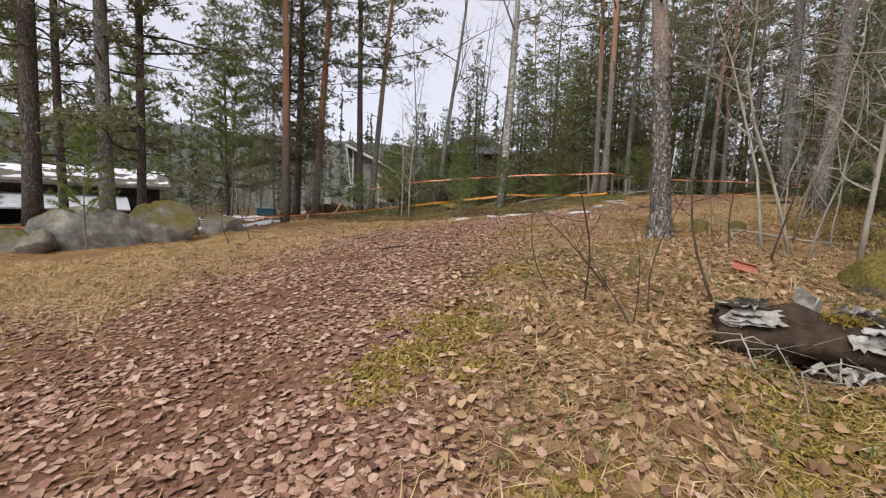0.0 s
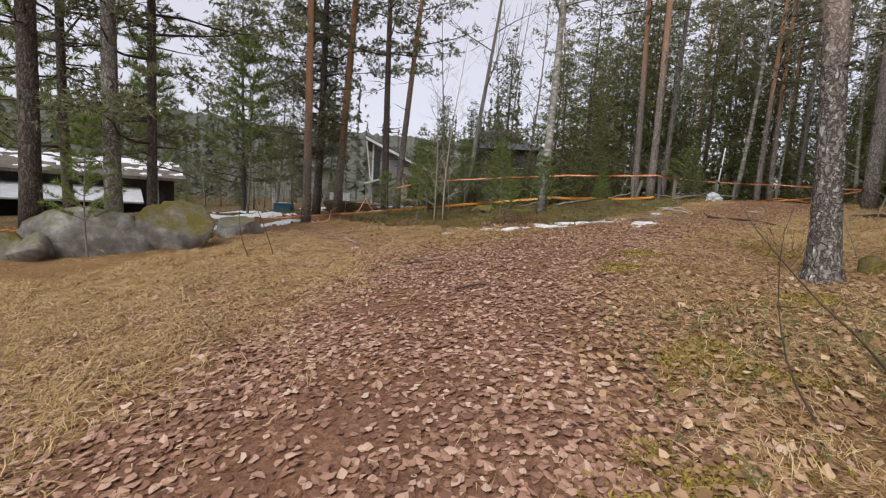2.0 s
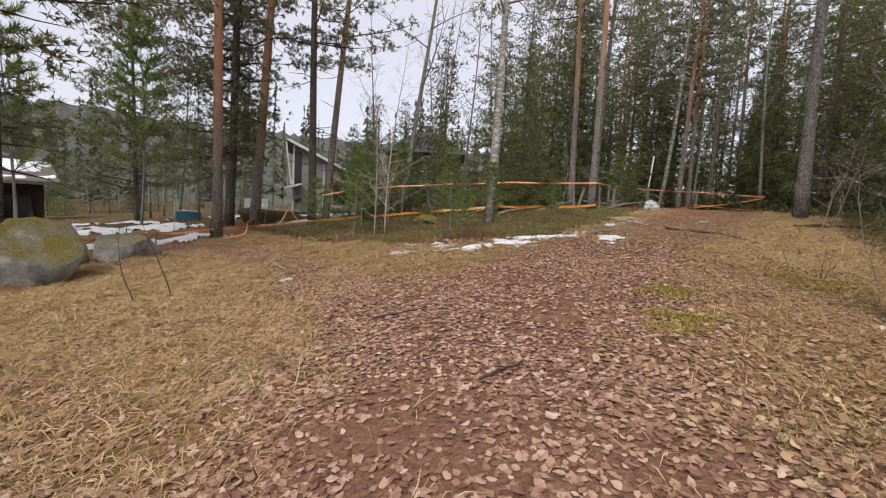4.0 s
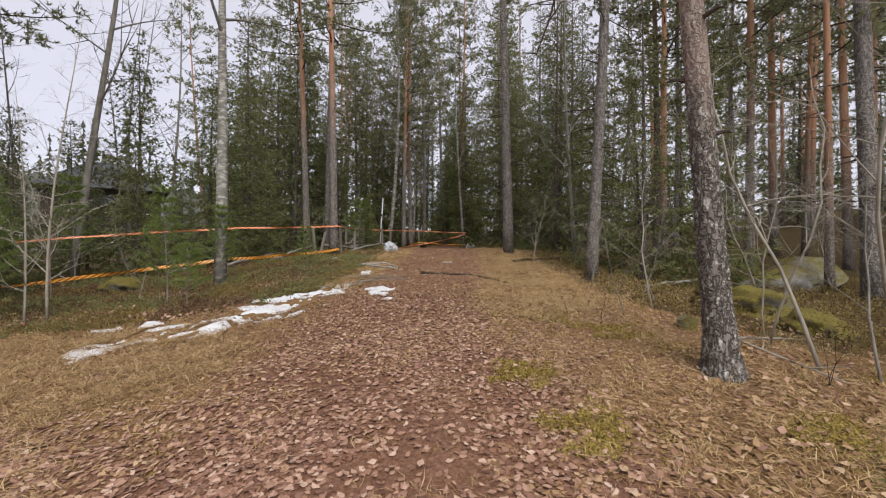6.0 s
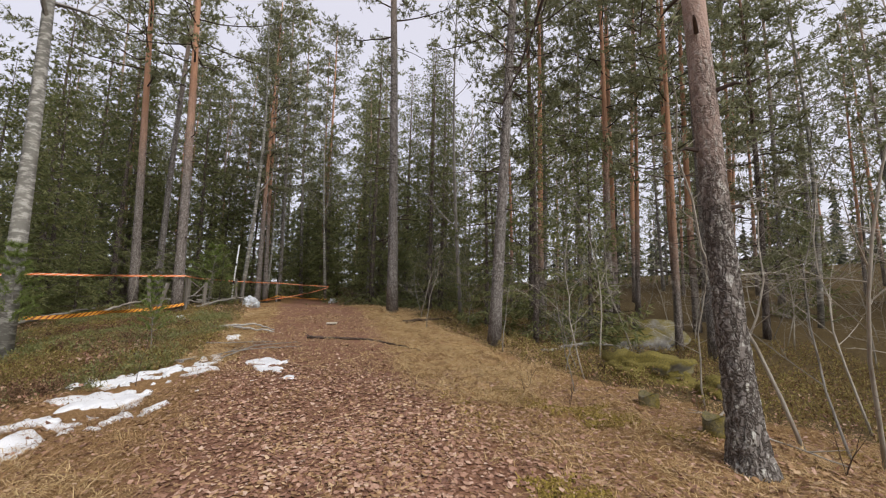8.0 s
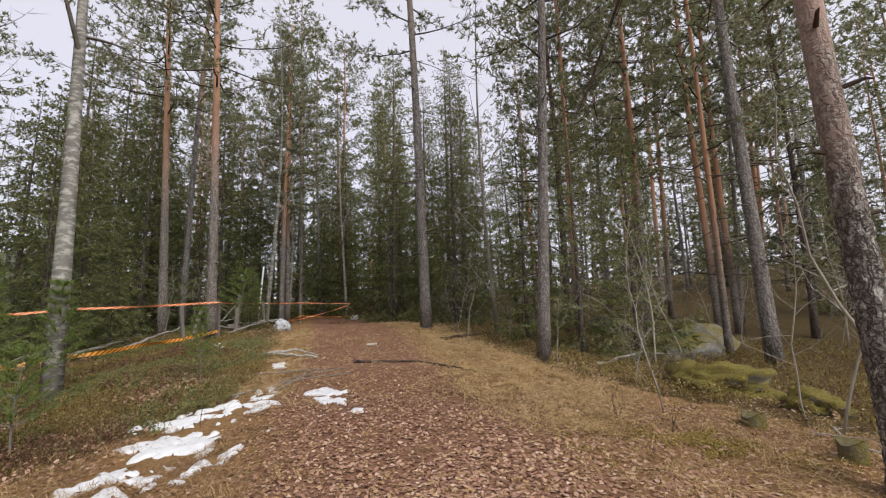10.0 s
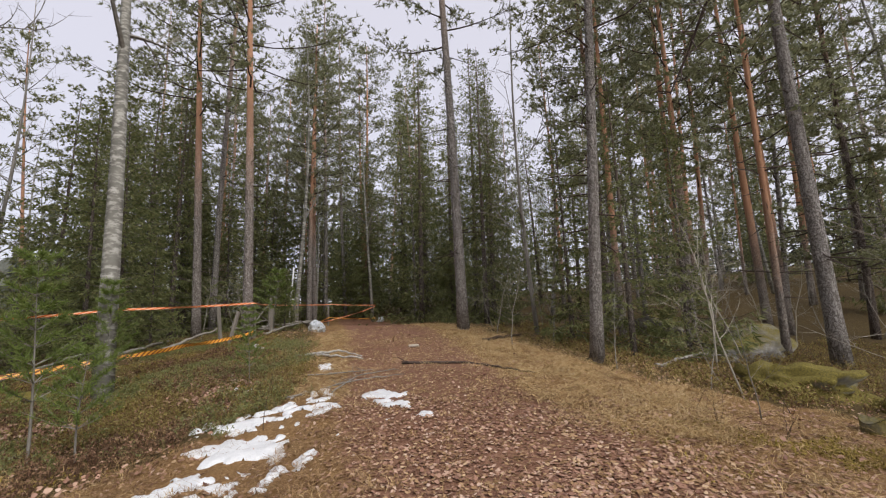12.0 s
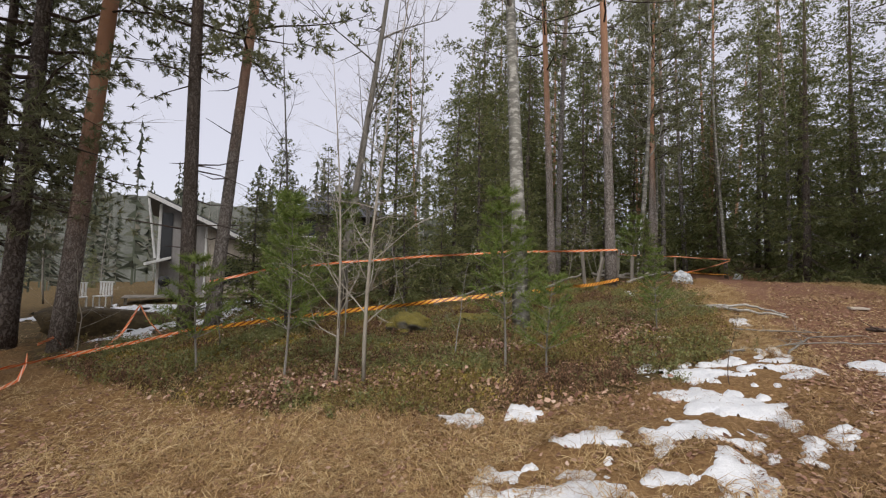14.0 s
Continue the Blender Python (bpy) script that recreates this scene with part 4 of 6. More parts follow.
# saplings and twig shrubs along both sides
for k, x, y, s, lean, turn in ((1, 3.95, 5.4, 1.0, (-0.06, 0.05), 0.4), (1, 3.9, 4.86, 1.0, (0.02, 0.0), 2.0), (2, 4.2, 5.0, 1.1, (-0.03, 0.03), 1.0),
                               (2, 6.5, 8.1, 0.75, (0, 0), 0.3), (2, 6.7, 7.9, 0.6, (0.1, 0), 2.3), (1, 4.75, 5.95, 0.8, (-0.05, 0.03), 4.0), (0, 5.4, 6.1, 0.9, (-0.12, 0.1), 1.5), (2, 4.8, 7.65, 0.62, (0, 0), 3.6),
                               (0, 11.0, 13.5, 0.9, (0, 0), 1.1), (2, 12.0, 14.0, 0.9, (0, 0), 2.1), (0, 6.0, 7.7, 0.9, (0.05, 0.05), 2.9), (2, 0.2, 15.5, 0.75, (0, 0), 1.7), (0, -1.05, 17.4, 0.95, (0, 0), 0.2), (2, 0.8, 19.5, 0.9, (0, 0), 4.2),
                               (0, 6.3, 20.9, 0.8, (-0.1, 0), 1.2), (2, 7.9, 21.4, 0.9, (0.08, 0), 3.2), (0, 9.0, 22.5, 0.8, (0, 0), 4.2), (2, -3.0, 18.6, 0.9, (0, 0), 5.2), (0, -5.2, 18.9, 0.7, (0.05, 0), 0.7), (2, -7.6, 17.8, 0.8, (0, 0), 2.5),
                               (0, 9.4, 12.4, 0.8, (0, 0), 1.9), (2, 7.6, 9.6, 0.8, (0, 0), 0.9), (0, 5.6, 4.4, 1.1, (0.05, 0), 2.7), (1, 4.7, 3.9, 0.8, (-0.05, 0.05), 2.2)):
    plant(SAPS[k], x, y, s, lean, turn)
for k, x, y, s, lean, turn in ((0, 1.01, 3.07, 0.95, (-0.28, 0.1), 0.0), (1, 1.15, 2.55, 0.7, (-0.15, 0.1), 1.0), (0, 1.37, 2.8, 0.8, (0.03, 0), 2.0), (0, 0.85, 3.3, 0.7, (-0.3, 0), 2.7), (0, 1.95, 3.05, 1.25, (0.01, 0), 3.0), (0, -4.35, 9.05, 0.95, (0, 0), 4.0), (0, -4.0, 9.2, 1.0, (0, 0), 5.0),
                               (1, 4.0, 8.1, 0.55, (0, 0), 1.3), (1, 3.85, 7.55, 0.6, (0, 0), 2.2), (0, 1.3, 3.3, 0.9, (-0.4, 0.2), 4.4), (1, 4.9, 8.3, 0.45, (0, 0), 3.0), (1, 5.3, 7.3, 0.5, (0, 0), 0.6), (1, 4.4, 6.2, 0.45, (0, 0), 5.6),
                               (0, 2.2, 12.95, 0.6, (-0.12, 0.1), 1.0), (0, -3.2, 11.8, 0.4, (0.2, 0), 2.6), (1, -5.0, 10.5, 0.6, (0, 0), 0.1), (1, 3.3, 5.3, 0.75, (-0.1, 0.1), 2.4), (0, 3.1, 4.7, 1.2, (-0.18, 0.1), 1.4), (0, 3.3, 4.4, 1.3, (-0.1, 0.1), 0.4)):
    plant(DARKSAPS[k], x, y, s, lean, turn)
plant(SLIM, -1.15, 15.2, 1.0, (0.02, 0), 0.5, label="slender leafless sapling in front of the barrier tape")
plant(SLIM, -1.45, 15.5, 0.8, (-0.04, 0), 2.5, label="slender leafless sapling in front of the barrier tape")
plant(SLIM, 4.06, 4.25, 1.0, (0.0, 0.0), 1.5)
for k, x, y, s in ((0, -2.05, 15.9, 0.72), (0, 0.55, 14.7, 0.68), (0, 3.7, 15.2, 0.42), (1, 0.75, 14.1, 0.5), (0, -1.9, 18.2, 0.8), (0, 2.2, 17.0, 0.6), (1, -3.2, 17.2, 0.7), (0, -0.4, 20.8, 0.9), (1, 8.9, 20.9, 0.9)):
    plant(YOUNG[k], x, y, s)


# ---- rocks, stumps, dead wood ----
def rock(name, label, x, y, size, mat, sink=0.25, turn=0.0, seed=0, rough=0.3):
    bm = bmesh.new()
    bmesh.ops.create_icosphere(bm, subdivisions=4, radius=1)
    off = Vector((seed * 7.1, seed * 3.3, seed * 5.7))
    pick = random.Random(seed)
    planes = [(Vector((pick.gauss(0, 1), pick.gauss(0, 1), pick.gauss(0.2, 0.8))).normalized(), pick.uniform(0.55, 0.9)) for _ in range(11)] if rough < 0.4 else []
    for v in bm.verts:
        c = v.co.copy()
        k = 1 + rough * noise.noise(c * 1.1 + off) + 0.5 * rough * noise.noise(c * 3 + off) + 0.3 * rough * noise.noise(c * 8 + off) + 0.16 * rough * noise.noise(c * 18 + off)
        cell = noise.voronoi(c * 1.5 + off)[0]
        v.co = c * (k + 0.3 * cell[0] - 0.12 * max(0.0, 0.25 - (cell[1] - cell[0])))
        for way, reach in planes:
            v.co -= way * max(0.0, v.co.dot(way) - reach) * 0.92
        v.co *= 1.15 if planes else 1.0
        v.co.x *= size[0]
        v.co.y *= size[1]
        v.co.z *= size[2]
    me = bpy.data.meshes.new(name)
    bm.to_mesh(me)
    bm.free()
    me.materials.append(mat)
    me.polygons.foreach_set("use_smooth", np.ones(len(me.polygons), bool))
    ob = new(name, me)
    ob.matrix_basis = pose(x, y, gz(x, y) + size[2] * (1 - 2 * sink) * 0.9, 0, 0, turn)
    return tagged(ob, label, "rock", "boulders")


rock("boulder", "large grey lichened boulder among straw grass", -8.4, 10.7, (1.05, 0.8, 0.62), M_ROCK, 0.2, 20, 1)
rock("boulder", "grey boulder with bright green moss on top", -7.25, 11.4, (0.95, 0.75, 0.55), M_MOSSROCK, 0.25, 60, 2)
rock("boulder", "low mossy boulder half sunk in grass", -9.7, 9.9, (0.6, 0.5, 0.35), M_MOSSROCK, 0.25, 10, 3)
rock("boulder", "small grey stone beside a mossy boulder", -8.9, 9.7, (0.42, 0.35, 0.28), M_ROCK, 0.2, 100, 4)
rock("boulder", "dark pointed boulder beside a snow patch", -6.9, 13.9, (0.7, 0.5, 0.42), M_ROCK, 0.25, 30, 5)
rock("boulder", "small dark stone in straw grass", -7.6, 13.2, (0.35, 0.3, 0.22), M_MOSSROCK, 0.2, 80, 6)
rock("boulder", "yellow-green moss-covered mound in heath", 0.4, 17.95, (0.42, 0.38, 0.21), M_LITTERROCK, 0.34, 40, 7, 0.6)
rock("boulder", "low moss-covered stone in heath", 1.95, 18.2, (0.5, 0.36, 0.17), M_LITTERROCK, 0.34, 0, 8, 0.6)
rock("boulder", "flat boulder with yellow moss and leaf litter", 7.7, 6.85, (0.85, 0.6, 0.34), M_LITTERROCK, 0.3, 57, 9, 0.65)
rock("boulder", "small round mossy boulder on the slope", 6.75, 5.75, (0.4, 0.34, 0.22), M_LITTERROCK, 0.32, 20, 10, 0.6)
rock("boulder", "mossy boulder beyond the saplings", 3.6, 3.5, (0.36, 0.3, 0.2), M_LITTERROCK, 0.3, 75, 12)
rock("boulder", "moss-covered rock among far trunks", 14.5, 6.6, (1.0, 0.8, 0.45), M_MOSSROCK, 0.3, 10, 13)
rock("boulder", "moss-covered rock among far trunks", 16.5, 9.5, (1.2, 0.9, 0.5), M_MOSSROCK, 0.3, 50, 14)
rock("boulder", "half-buried mossy rock on the slope", 12.5, 7.2, (0.9, 0.6, 0.35), M_MOSSROCK, 0.3, 120, 15)


def stump(x, y, r, h, label):
    t = thing("tree_stump", (x, y, gz(x, y)), label, "stump", "tree stumps")
    g = Geo()
    z = np.linspace(-0.1, h, 7)
    w = np.linspace(0, 2 * np.pi, 18, endpoint=False)
    v = [[(r * (1.3 - 0.3 * min(1, max(0, q) / h)) * (1 + 0.1 * np.sin(3 * a + 1) + 0.05 * np.sin(7 * a)) * f for f in (np.cos(a), np.sin(a))) for a in w] for q in z]
    v = np.array([[[*p, q] for p in ring] for ring, q in zip([[tuple(p) for p in ring] for ring in v], z)])
    v[-1, :, 2] += 0.03 * np.sin(2 * w)
    g.add(v.reshape(-1, 3), [(i * 18 + j, i * 18 + (j + 1) % 18, (i + 1) * 18 + (j + 1) % 18, (i + 1) * 18 + j) for i in range(6) for j in range(18)])
    part("bark_body", g, M_LITTERROCK, t, smooth=True)
    c = Geo()
    c.add(v[-1] * [0.97, 0.97, 1] + [0, 0, 0.004], [list(range(18))])
    part("cut_top", c, M_MOSSROCK, t, "mossy cut top")
    return t


stump(4.52, 6.74, 0.12, 0.13, "small mossy tree stump on the bank")
stump(3.6, 6.15, 0.11, 0.14, "low dark stump beside the big pine")


def stick(name, pts, r, mat, label, category="branch", group="fallen branches", sides=6, twigs=0):
    x, y = pts[0][:2]
    t = thing(name, (x, y, gz(x, y)), label, category, group)
    p = np.array([(a - x, b - y, gz(a, b) + c - gz(x, y)) for a, b, c in pts])
    s = np.linspace(0, 1, len(p))
    f = np.linspace(0, 1, max(8, 5 * len(p)))
    q = np.stack([np.interp(f, s, p[:, k]) for k in range(3)], 1) + rng.normal(size=(len(f), 3)) * r * 0.35
    g = Geo()
    g.tube(q, r * (1.05 - 0.6 * f), sides)
    for _ in range(twigs):
        o = q[int(rng.integers(len(q)))]
        d = rng.normal(size=3) * [1, 1, 0.3]
        d[2] = abs(d[2])
        g.tube(np.stack([o, o + unit(d) * 0.12, o + unit(d) * 0.3 + rng.normal(size=3) * 0.04]), [r * 0.5, r * 0.35, r * 0.15], 4, False)
    part("stem", g, mat, t, smooth=True)
    return t


stick("fallen_branch", [(6.0, 13.5, 0.02), (6.55, 12.3, 0.02), (6.4, 11.5, 0.02), (6.1, 10.75, 0.04)], 0.028, M_DARKTWIG, "long dark crooked branch lying across the path", twigs=3)
stick("fallen_branch", [(5.95, 16.0, 0.05), (5.75, 15.2, 0.08), (6.1, 14.6, 0.03)], 0.035, M_PEEL, "pale debarked branch lying beside the path")
stick("fallen_branch", [(5.6, 16.1, 0.1), (6.2, 15.4, 0.12), (6.15, 14.7, 0.05)], 0.03, M_PEEL, "pale debarked branch lying beside the path")
stick("fallen_branch", [(3.7, 13.25, 0.05), (4.6, 13.5, 0.06), (5.5, 13.35, 0.02)], 0.014, M_GREY, "thin grey branch at the edge of the path", twigs=5)
stick("fallen_branch", [(3.2, 13.7, 0.06), (4.3, 13.3, 0.08), (5.2, 12.9, 0.02)], 0.012, M_GREY, "thin grey branch at the edge of the path", twigs=4)
stick("fallen_branch", [(4.1, 14.2, 0.12), (4.7, 13.7, 0.1), (5.3, 13.7, 0.03)], 0.011, M_GREY, "thin grey twig at the edge of the path", twigs=4)
stick("fallen_branch", [(-0.75, 5.62, 0.02), (-0.6, 5.7, 0.03), (-0.42, 5.78, 0.02)], 0.012, M_DARKTWIG, "short piece of dark bark on the path")
stick("fallen_branch", [(-1.4, 7.0, 0.02), (-0.9, 7.15, 0.03)], 0.012, M_DARKTWIG, "short dark stick among leaves")
stick("fallen_branch", [(8.6, 9.0, 0.05), (10.2, 8.2, 0.3), (11.5, 7.6, 0.2)], 0.04, M_GREY, "grey fallen branch under the trees", twigs=6)
stick("fallen_branch", [(-2.9, 10.9, 0.03), (-3.4, 11.8, 0.15)], 0.012, M_PEEL, "pale bent stick in straw grass")
stick("fallen_branch", [(5.2, 5.9, 0.1), (4.0, 6.1, 0.06), (3.5, 5.2, 0.05)], 0.016, M_PALE, "pale crooked branch at the foot of the big pine", twigs=8)
stick("fallen_branch", [(9.6, 13.3, 0.03), (11.2, 12.6, 0.12)], 0.05, M_ROTTEN, "dark rotten log under the crest")

# heap of rotten birch wood beside the start of the path
for k, (x, y, ln, r, turn, tip) in enumerate(((2.3, 2.55, 0.8, 0.07, -20, 4), (2.05, 2.0, 0.5, 0.04, -32, 2), (2.75, 2.5, 0.8, 0.075, -12, 5), (2.5, 2.35, 0.6, 0.05, 30, 3))):
    t = thing("rotten_log", (x, y, gz(x, y) + r * 0.75), "rotten dark birch log with peeling white bark", "log", "rotten logs", turn)
    g = Geo()
    w, s = np.linspace(0, 2 * np.pi, 20, endpoint=False), np.linspace(-0.5, 0.5, 14)
    v = np.array([[(a * ln, r * np.cos(b) * (1 + 0.12 * noise.noise(Vector((a * 5, np.cos(b) * 2, np.sin(b) * 2 + k)))), r * np.sin(b) * (1 + 0.15 * noise.noise(Vector((a * 4 + k, np.cos(b) * 3, np.sin(b) * 3))))) for b in w] for a in s])
    v[0, :, 0] += rng.uniform(-0.06, 0.06, 20)
    v[-1, :, 0] += rng.uniform(-0.08, 0.08, 20)
    g.add(v.reshape(-1, 3), [(i * 20 + j, (i + 1) * 20 + j, (i + 1) * 20 + (j + 1) % 20, i * 20 + (j + 1) % 20) for i in range(13) for j in range(20)] + [list(range(20)), list(range(260, 280))[::-1]])
    part("log_body", g, M_ROTTEN, t, smooth=True)
    for q in range(5):
        b0, a0, sp, wd = rng.uniform(0.1, 2.5), rng.uniform(-0.5, 0.25), rng.uniform(0.4, 1.5), rng.uniform(0.12, 0.4)
        lift = rng.uniform(0.01, 0.06)
        gb = Geo()
        nu, nv = 7, 6
        pts = np.array([[((a0 + wd * i / nu + 0.015 * np.sin(j * 1.1 + q) + 0.05 * wd * np.sin(i * 1.1 + j * 0.9 + q)) * ln, (r * 1.1 + lift * (j / nv) ** 2) * np.cos(b0 + sp * j / nv + 0.1 * np.sin(i * 2.3 + q)), (r * 1.1 + lift * (j / nv) ** 2) * np.sin(b0 + sp * j / nv + 0.1 * np.sin(i * 2.3 + q)) + 0.02 * np.sin(1.3 * i + q)) for j in range(nv)] for i in range(nu)])
        th = np.concatenate([pts.reshape(-1, 3), pts.reshape(-1, 3) * [1, 1.05, 1.05] + [0, 0, 0.004]])
        fs = [(i * nv + j, i * nv + j + 1, (i + 1) * nv + j + 1, (i + 1) * nv + j) for i in range(nu - 1) for j in range(nv - 1)]
        gb.add(th, fs + [tuple(z_ + nu * nv for z_ in f[::-1]) for f in fs])
        part("bark_flake", gb, M_PEEL, t, "curled flake of white birch bark")
for k in range(6):
    x, y = 1.5 + rng.uniform(-0.1, 0.5), 2.1 + rng.uniform(-0.25, 0.2)
    a = rng.uniform(0, 6.28)
    stick("dead_twig", [(x, y, 0.05), (x + 0.15 * np.cos(a), y + 0.15 * np.sin(a), 0.14), (x + 0.38 * np.cos(a + 0.4), y + 0.38 * np.sin(a + 0.4), 0.06)], 0.005, M_PALE, "thin pale dead twig on the rotten logs", "twig", "dead twigs", 5, 2)
def rotten_trunk(x, y, turn, ln, r):
    """A fallen birch, hollow at its broken end, with torn sheets of white bark along its back."""
    t = thing("rotten_log", (x, y, gz(x, y) + r * 0.62), "fallen rotten birch trunk, hollow and dark, with torn white bark", "log", "rotten logs", turn)
    nu, nv = 40, 36
    a, w = np.linspace(0, 1, nu), np.linspace(0, 2 * np.pi, nv, endpoint=False)
    fall = gz(x + ln * math.cos(radians(turn)), y + ln * math.sin(radians(turn))) - gz(x, y)

    def skin(u, b, out):
        k = 1 + 0.5 * noise.noise(Vector((u * 5, math.cos(b) * 1.5, math.sin(b) * 1.5))) + 0.22 * noise.noise(Vector((u * 14, math.cos(b) * 4, math.sin(b) * 5)))
        bite = 0.35 * max(0.0, 0.25 - u) * (1 + math.sin(b * 3 + 1))
        q = r * (k - bite) * out * (1 - 0.25 * u)
        return (u * ln + 0.09 * noise.noise(Vector((math.cos(b) * 3, math.sin(b) * 3, u))) * (u < 0.05), q * math.cos(b), q * math.sin(b) + fall * u)

    outer = [skin(u, b, 1.0) for u in a for b in w]
    inner = [skin(u, b, 0.68) for u in a[:14] for b in w]
    fs = [(i * nv + j, i * nv + (j + 1) % nv, (i + 1) * nv + (j + 1) % nv, (i + 1) * nv + j) for i in range(nu - 1) for j in range(nv)]
    n = nu * nv
    fs += [(n + i * nv + j, n + (i + 1) * nv + j, n + (i + 1) * nv + (j + 1) % nv, n + i * nv + (j + 1) % nv) for i in range(13) for j in range(nv)]
    fs += [(j, n + j, n + (j + 1) % nv, (j + 1) % nv) for j in range(nv)] + [list(range(n - nv, n)), list(range(n + 13 * nv, n + 14 * nv))[::-1]]
    g = Geo()
    g.add(outer + inner, fs)
    part("log_body", g, M_ROTTEN, t, smooth=True)
    for k in range(28):
        u0, b0 = rng.uniform(0.0, 0.9), rng.uniform(1.0, 2.9)
        du, db, lift = rng.uniform(0.04, 0.13), rng.uniform(0.25, 0.7), rng.uniform(0.0, 0.5)
        mu, mv = 9, 8
        pts = []
        for i in range(mu):
            for j in range(mv):
                e = 0.25 * noise.noise(Vector((i * 0.9, j * 0.9, k * 3.1)))
                p = skin(min(1, u0 + du * (i / (mu - 1) + e * (i in (0, mu - 1)))), b0 + db * (j / (mv - 1) + e * (j in (0, mv - 1))), 1.06 + lift * (j / (mv - 1)) ** 3)
                pts.append(p)
        th = np.array(pts)
        back = th - np.stack([0 * th[:, 0], th[:, 1], th[:, 2]], 1) * 0.03
        gb = Geo()
        q = [(i * mv + j, (i + 1) * mv + j, (i + 1) * mv + j + 1, i * mv + j + 1) for i in range(mu - 1) for j in range(mv - 1)]
        gb.add(np.concatenate([th, back]), q + [tuple(z_ + mu * mv for z_ in f[::-1]) for f in q])
        part("bark_flake", gb, M_TORN, t, "torn sheet of white birch bark", smooth=True)
    for k in range(3):
        c = skin(0.12 + 0.2 * k, 1.3 + 0.3 * k, 1.0)
        gm = Geo()
        pts = np.array([c]) + rng.normal(size=(160, 3)) * [0.05, 0.035, 0.012]
        tufts(gm, pts, np.tile([0, 0, 1.0], (160, 1)), 4, 0.025, 0.012, 0.7)
        part("moss_cushion", gm, M_MOSS, t, "yellow-green moss on the log")["kind"] = "stuff"


rotten_trunk(1.56, 2.42, -28, 1.7, 0.145)
t = thing("bark_board", (2.2, 2.55, gz(2.2, 2.55) + 0.14), "pale torn sheet of birch bark standing on the heap", "bark", turn=35)
part("sheet", bevelled_box((-0.05, -0.008, -0.1), (0.05, 0.008, 0.1), 0.004), M_PEEL, t).matrix_basis = pose(0, 0, 0, 15, 25, 0)

# orange plastic tray
t = thing("plastic_tray", (2.68, 3.85, gz(2.68, 3.85) + 0.07), "broken orange plastic tray lying in the grass", "tray", turn=-35)
part("bottom", bevelled_box((-0.09, -0.04, -0.01), (0.09, 0.04, 0.0), 0.003), M_ORANGE, t).matrix_basis = pose(0, 0, 0, 60, 12, 0)
for yy in (-0.04, 0.036):
    part("rim", bevelled_box((-0.09, yy, 0.001), (0.09, yy + 0.006, 0.022), 0.002), M_ORANGE, t).matrix_basis = pose(0, 0, 0, 60, 12, 0)

# pale board on the path, sack, white stake
t = thing("board", (7.95, 14.5, gz(7.95, 14.5) + 0.02), "pale board lying flat on the path", "board", turn=35)
part("plank", bevelled_box((-0.24, -0.13, -0.02), (0.24, 0.13, 0.015), 0.006), M_PAPER, t)
t = thing("white_stake", (11.95, 23.6, gz(11.95, 23.6)), "tall thin white marker stake leaning slightly", "stake")
g = Geo()
g.tube([(0, 0, -0.1), (0.06, -0.03, 1.3), (0.14, -0.08, 2.65)], [0.034, 0.032, 0.03], 10)
part("rod", g, M_WHITE, t, smooth=True)
for z in (0.9, 1.7):
    g = Geo()
    g.tube([(0.047 * z, -0.024 * z, z), (0.047 * (z + 0.12), -0.024 * (z + 0.12), z + 0.12)], 0.037, 10)
    part("black_band", g, M_BLACK, t)


def sack(x, y, s, label):
    bm = bmesh.new()
    bmesh.ops.create_icosphere(bm, subdivisions=4, radius=1)
    for v in bm.verts:
        c = v.co.copy()
        k = 1 + 0.3 * noise.noise(c * 2.2 + Vector((x, y, 0))) + 0.14 * abs(noise.noise(c * 6))
        v.co = Vector((c.x * 0.42 * k, c.y * 0.34 * k, max(-0.16, c.z * 0.34 * k * (1.2 - 0.4 * c.x))))
    me = bpy.data.meshes.new("sack")
    bm.to_mesh(me)
    bm.free()
    me.materials.append(M_BAG)
    ob = new("plastic_sack", me)
    ob.matrix_basis = Matrix.Translation((x, y, gz(x, y) + 0.15 * s)) @ Matrix.Scale(s, 4)
    return tagged(ob, label, "sack", "plastic sacks")


sack(9.55, 19.5, 0.7, "crumpled pale plastic sack beside the path")
sack(20.6, 25.3, 0.5, "crumpled white plastic sack by the barrier")
sack(21.6, 25.9, 0.4, "small white plastic sack by the barrier")


def fence_post(x, y, h, lean, label, w=0.05):
    t = thing("fence_post", (x, y, gz(x, y)), label, "post", "old fence posts")
    ob = part("post", bevelled_box((-w, -w * 0.7, -0.15), (w, w * 0.7, h), 0.008), M_WOOD, t)
    ob.matrix_basis = pose(0, 0, 0, lean[0], lean[1], 20)
    return t


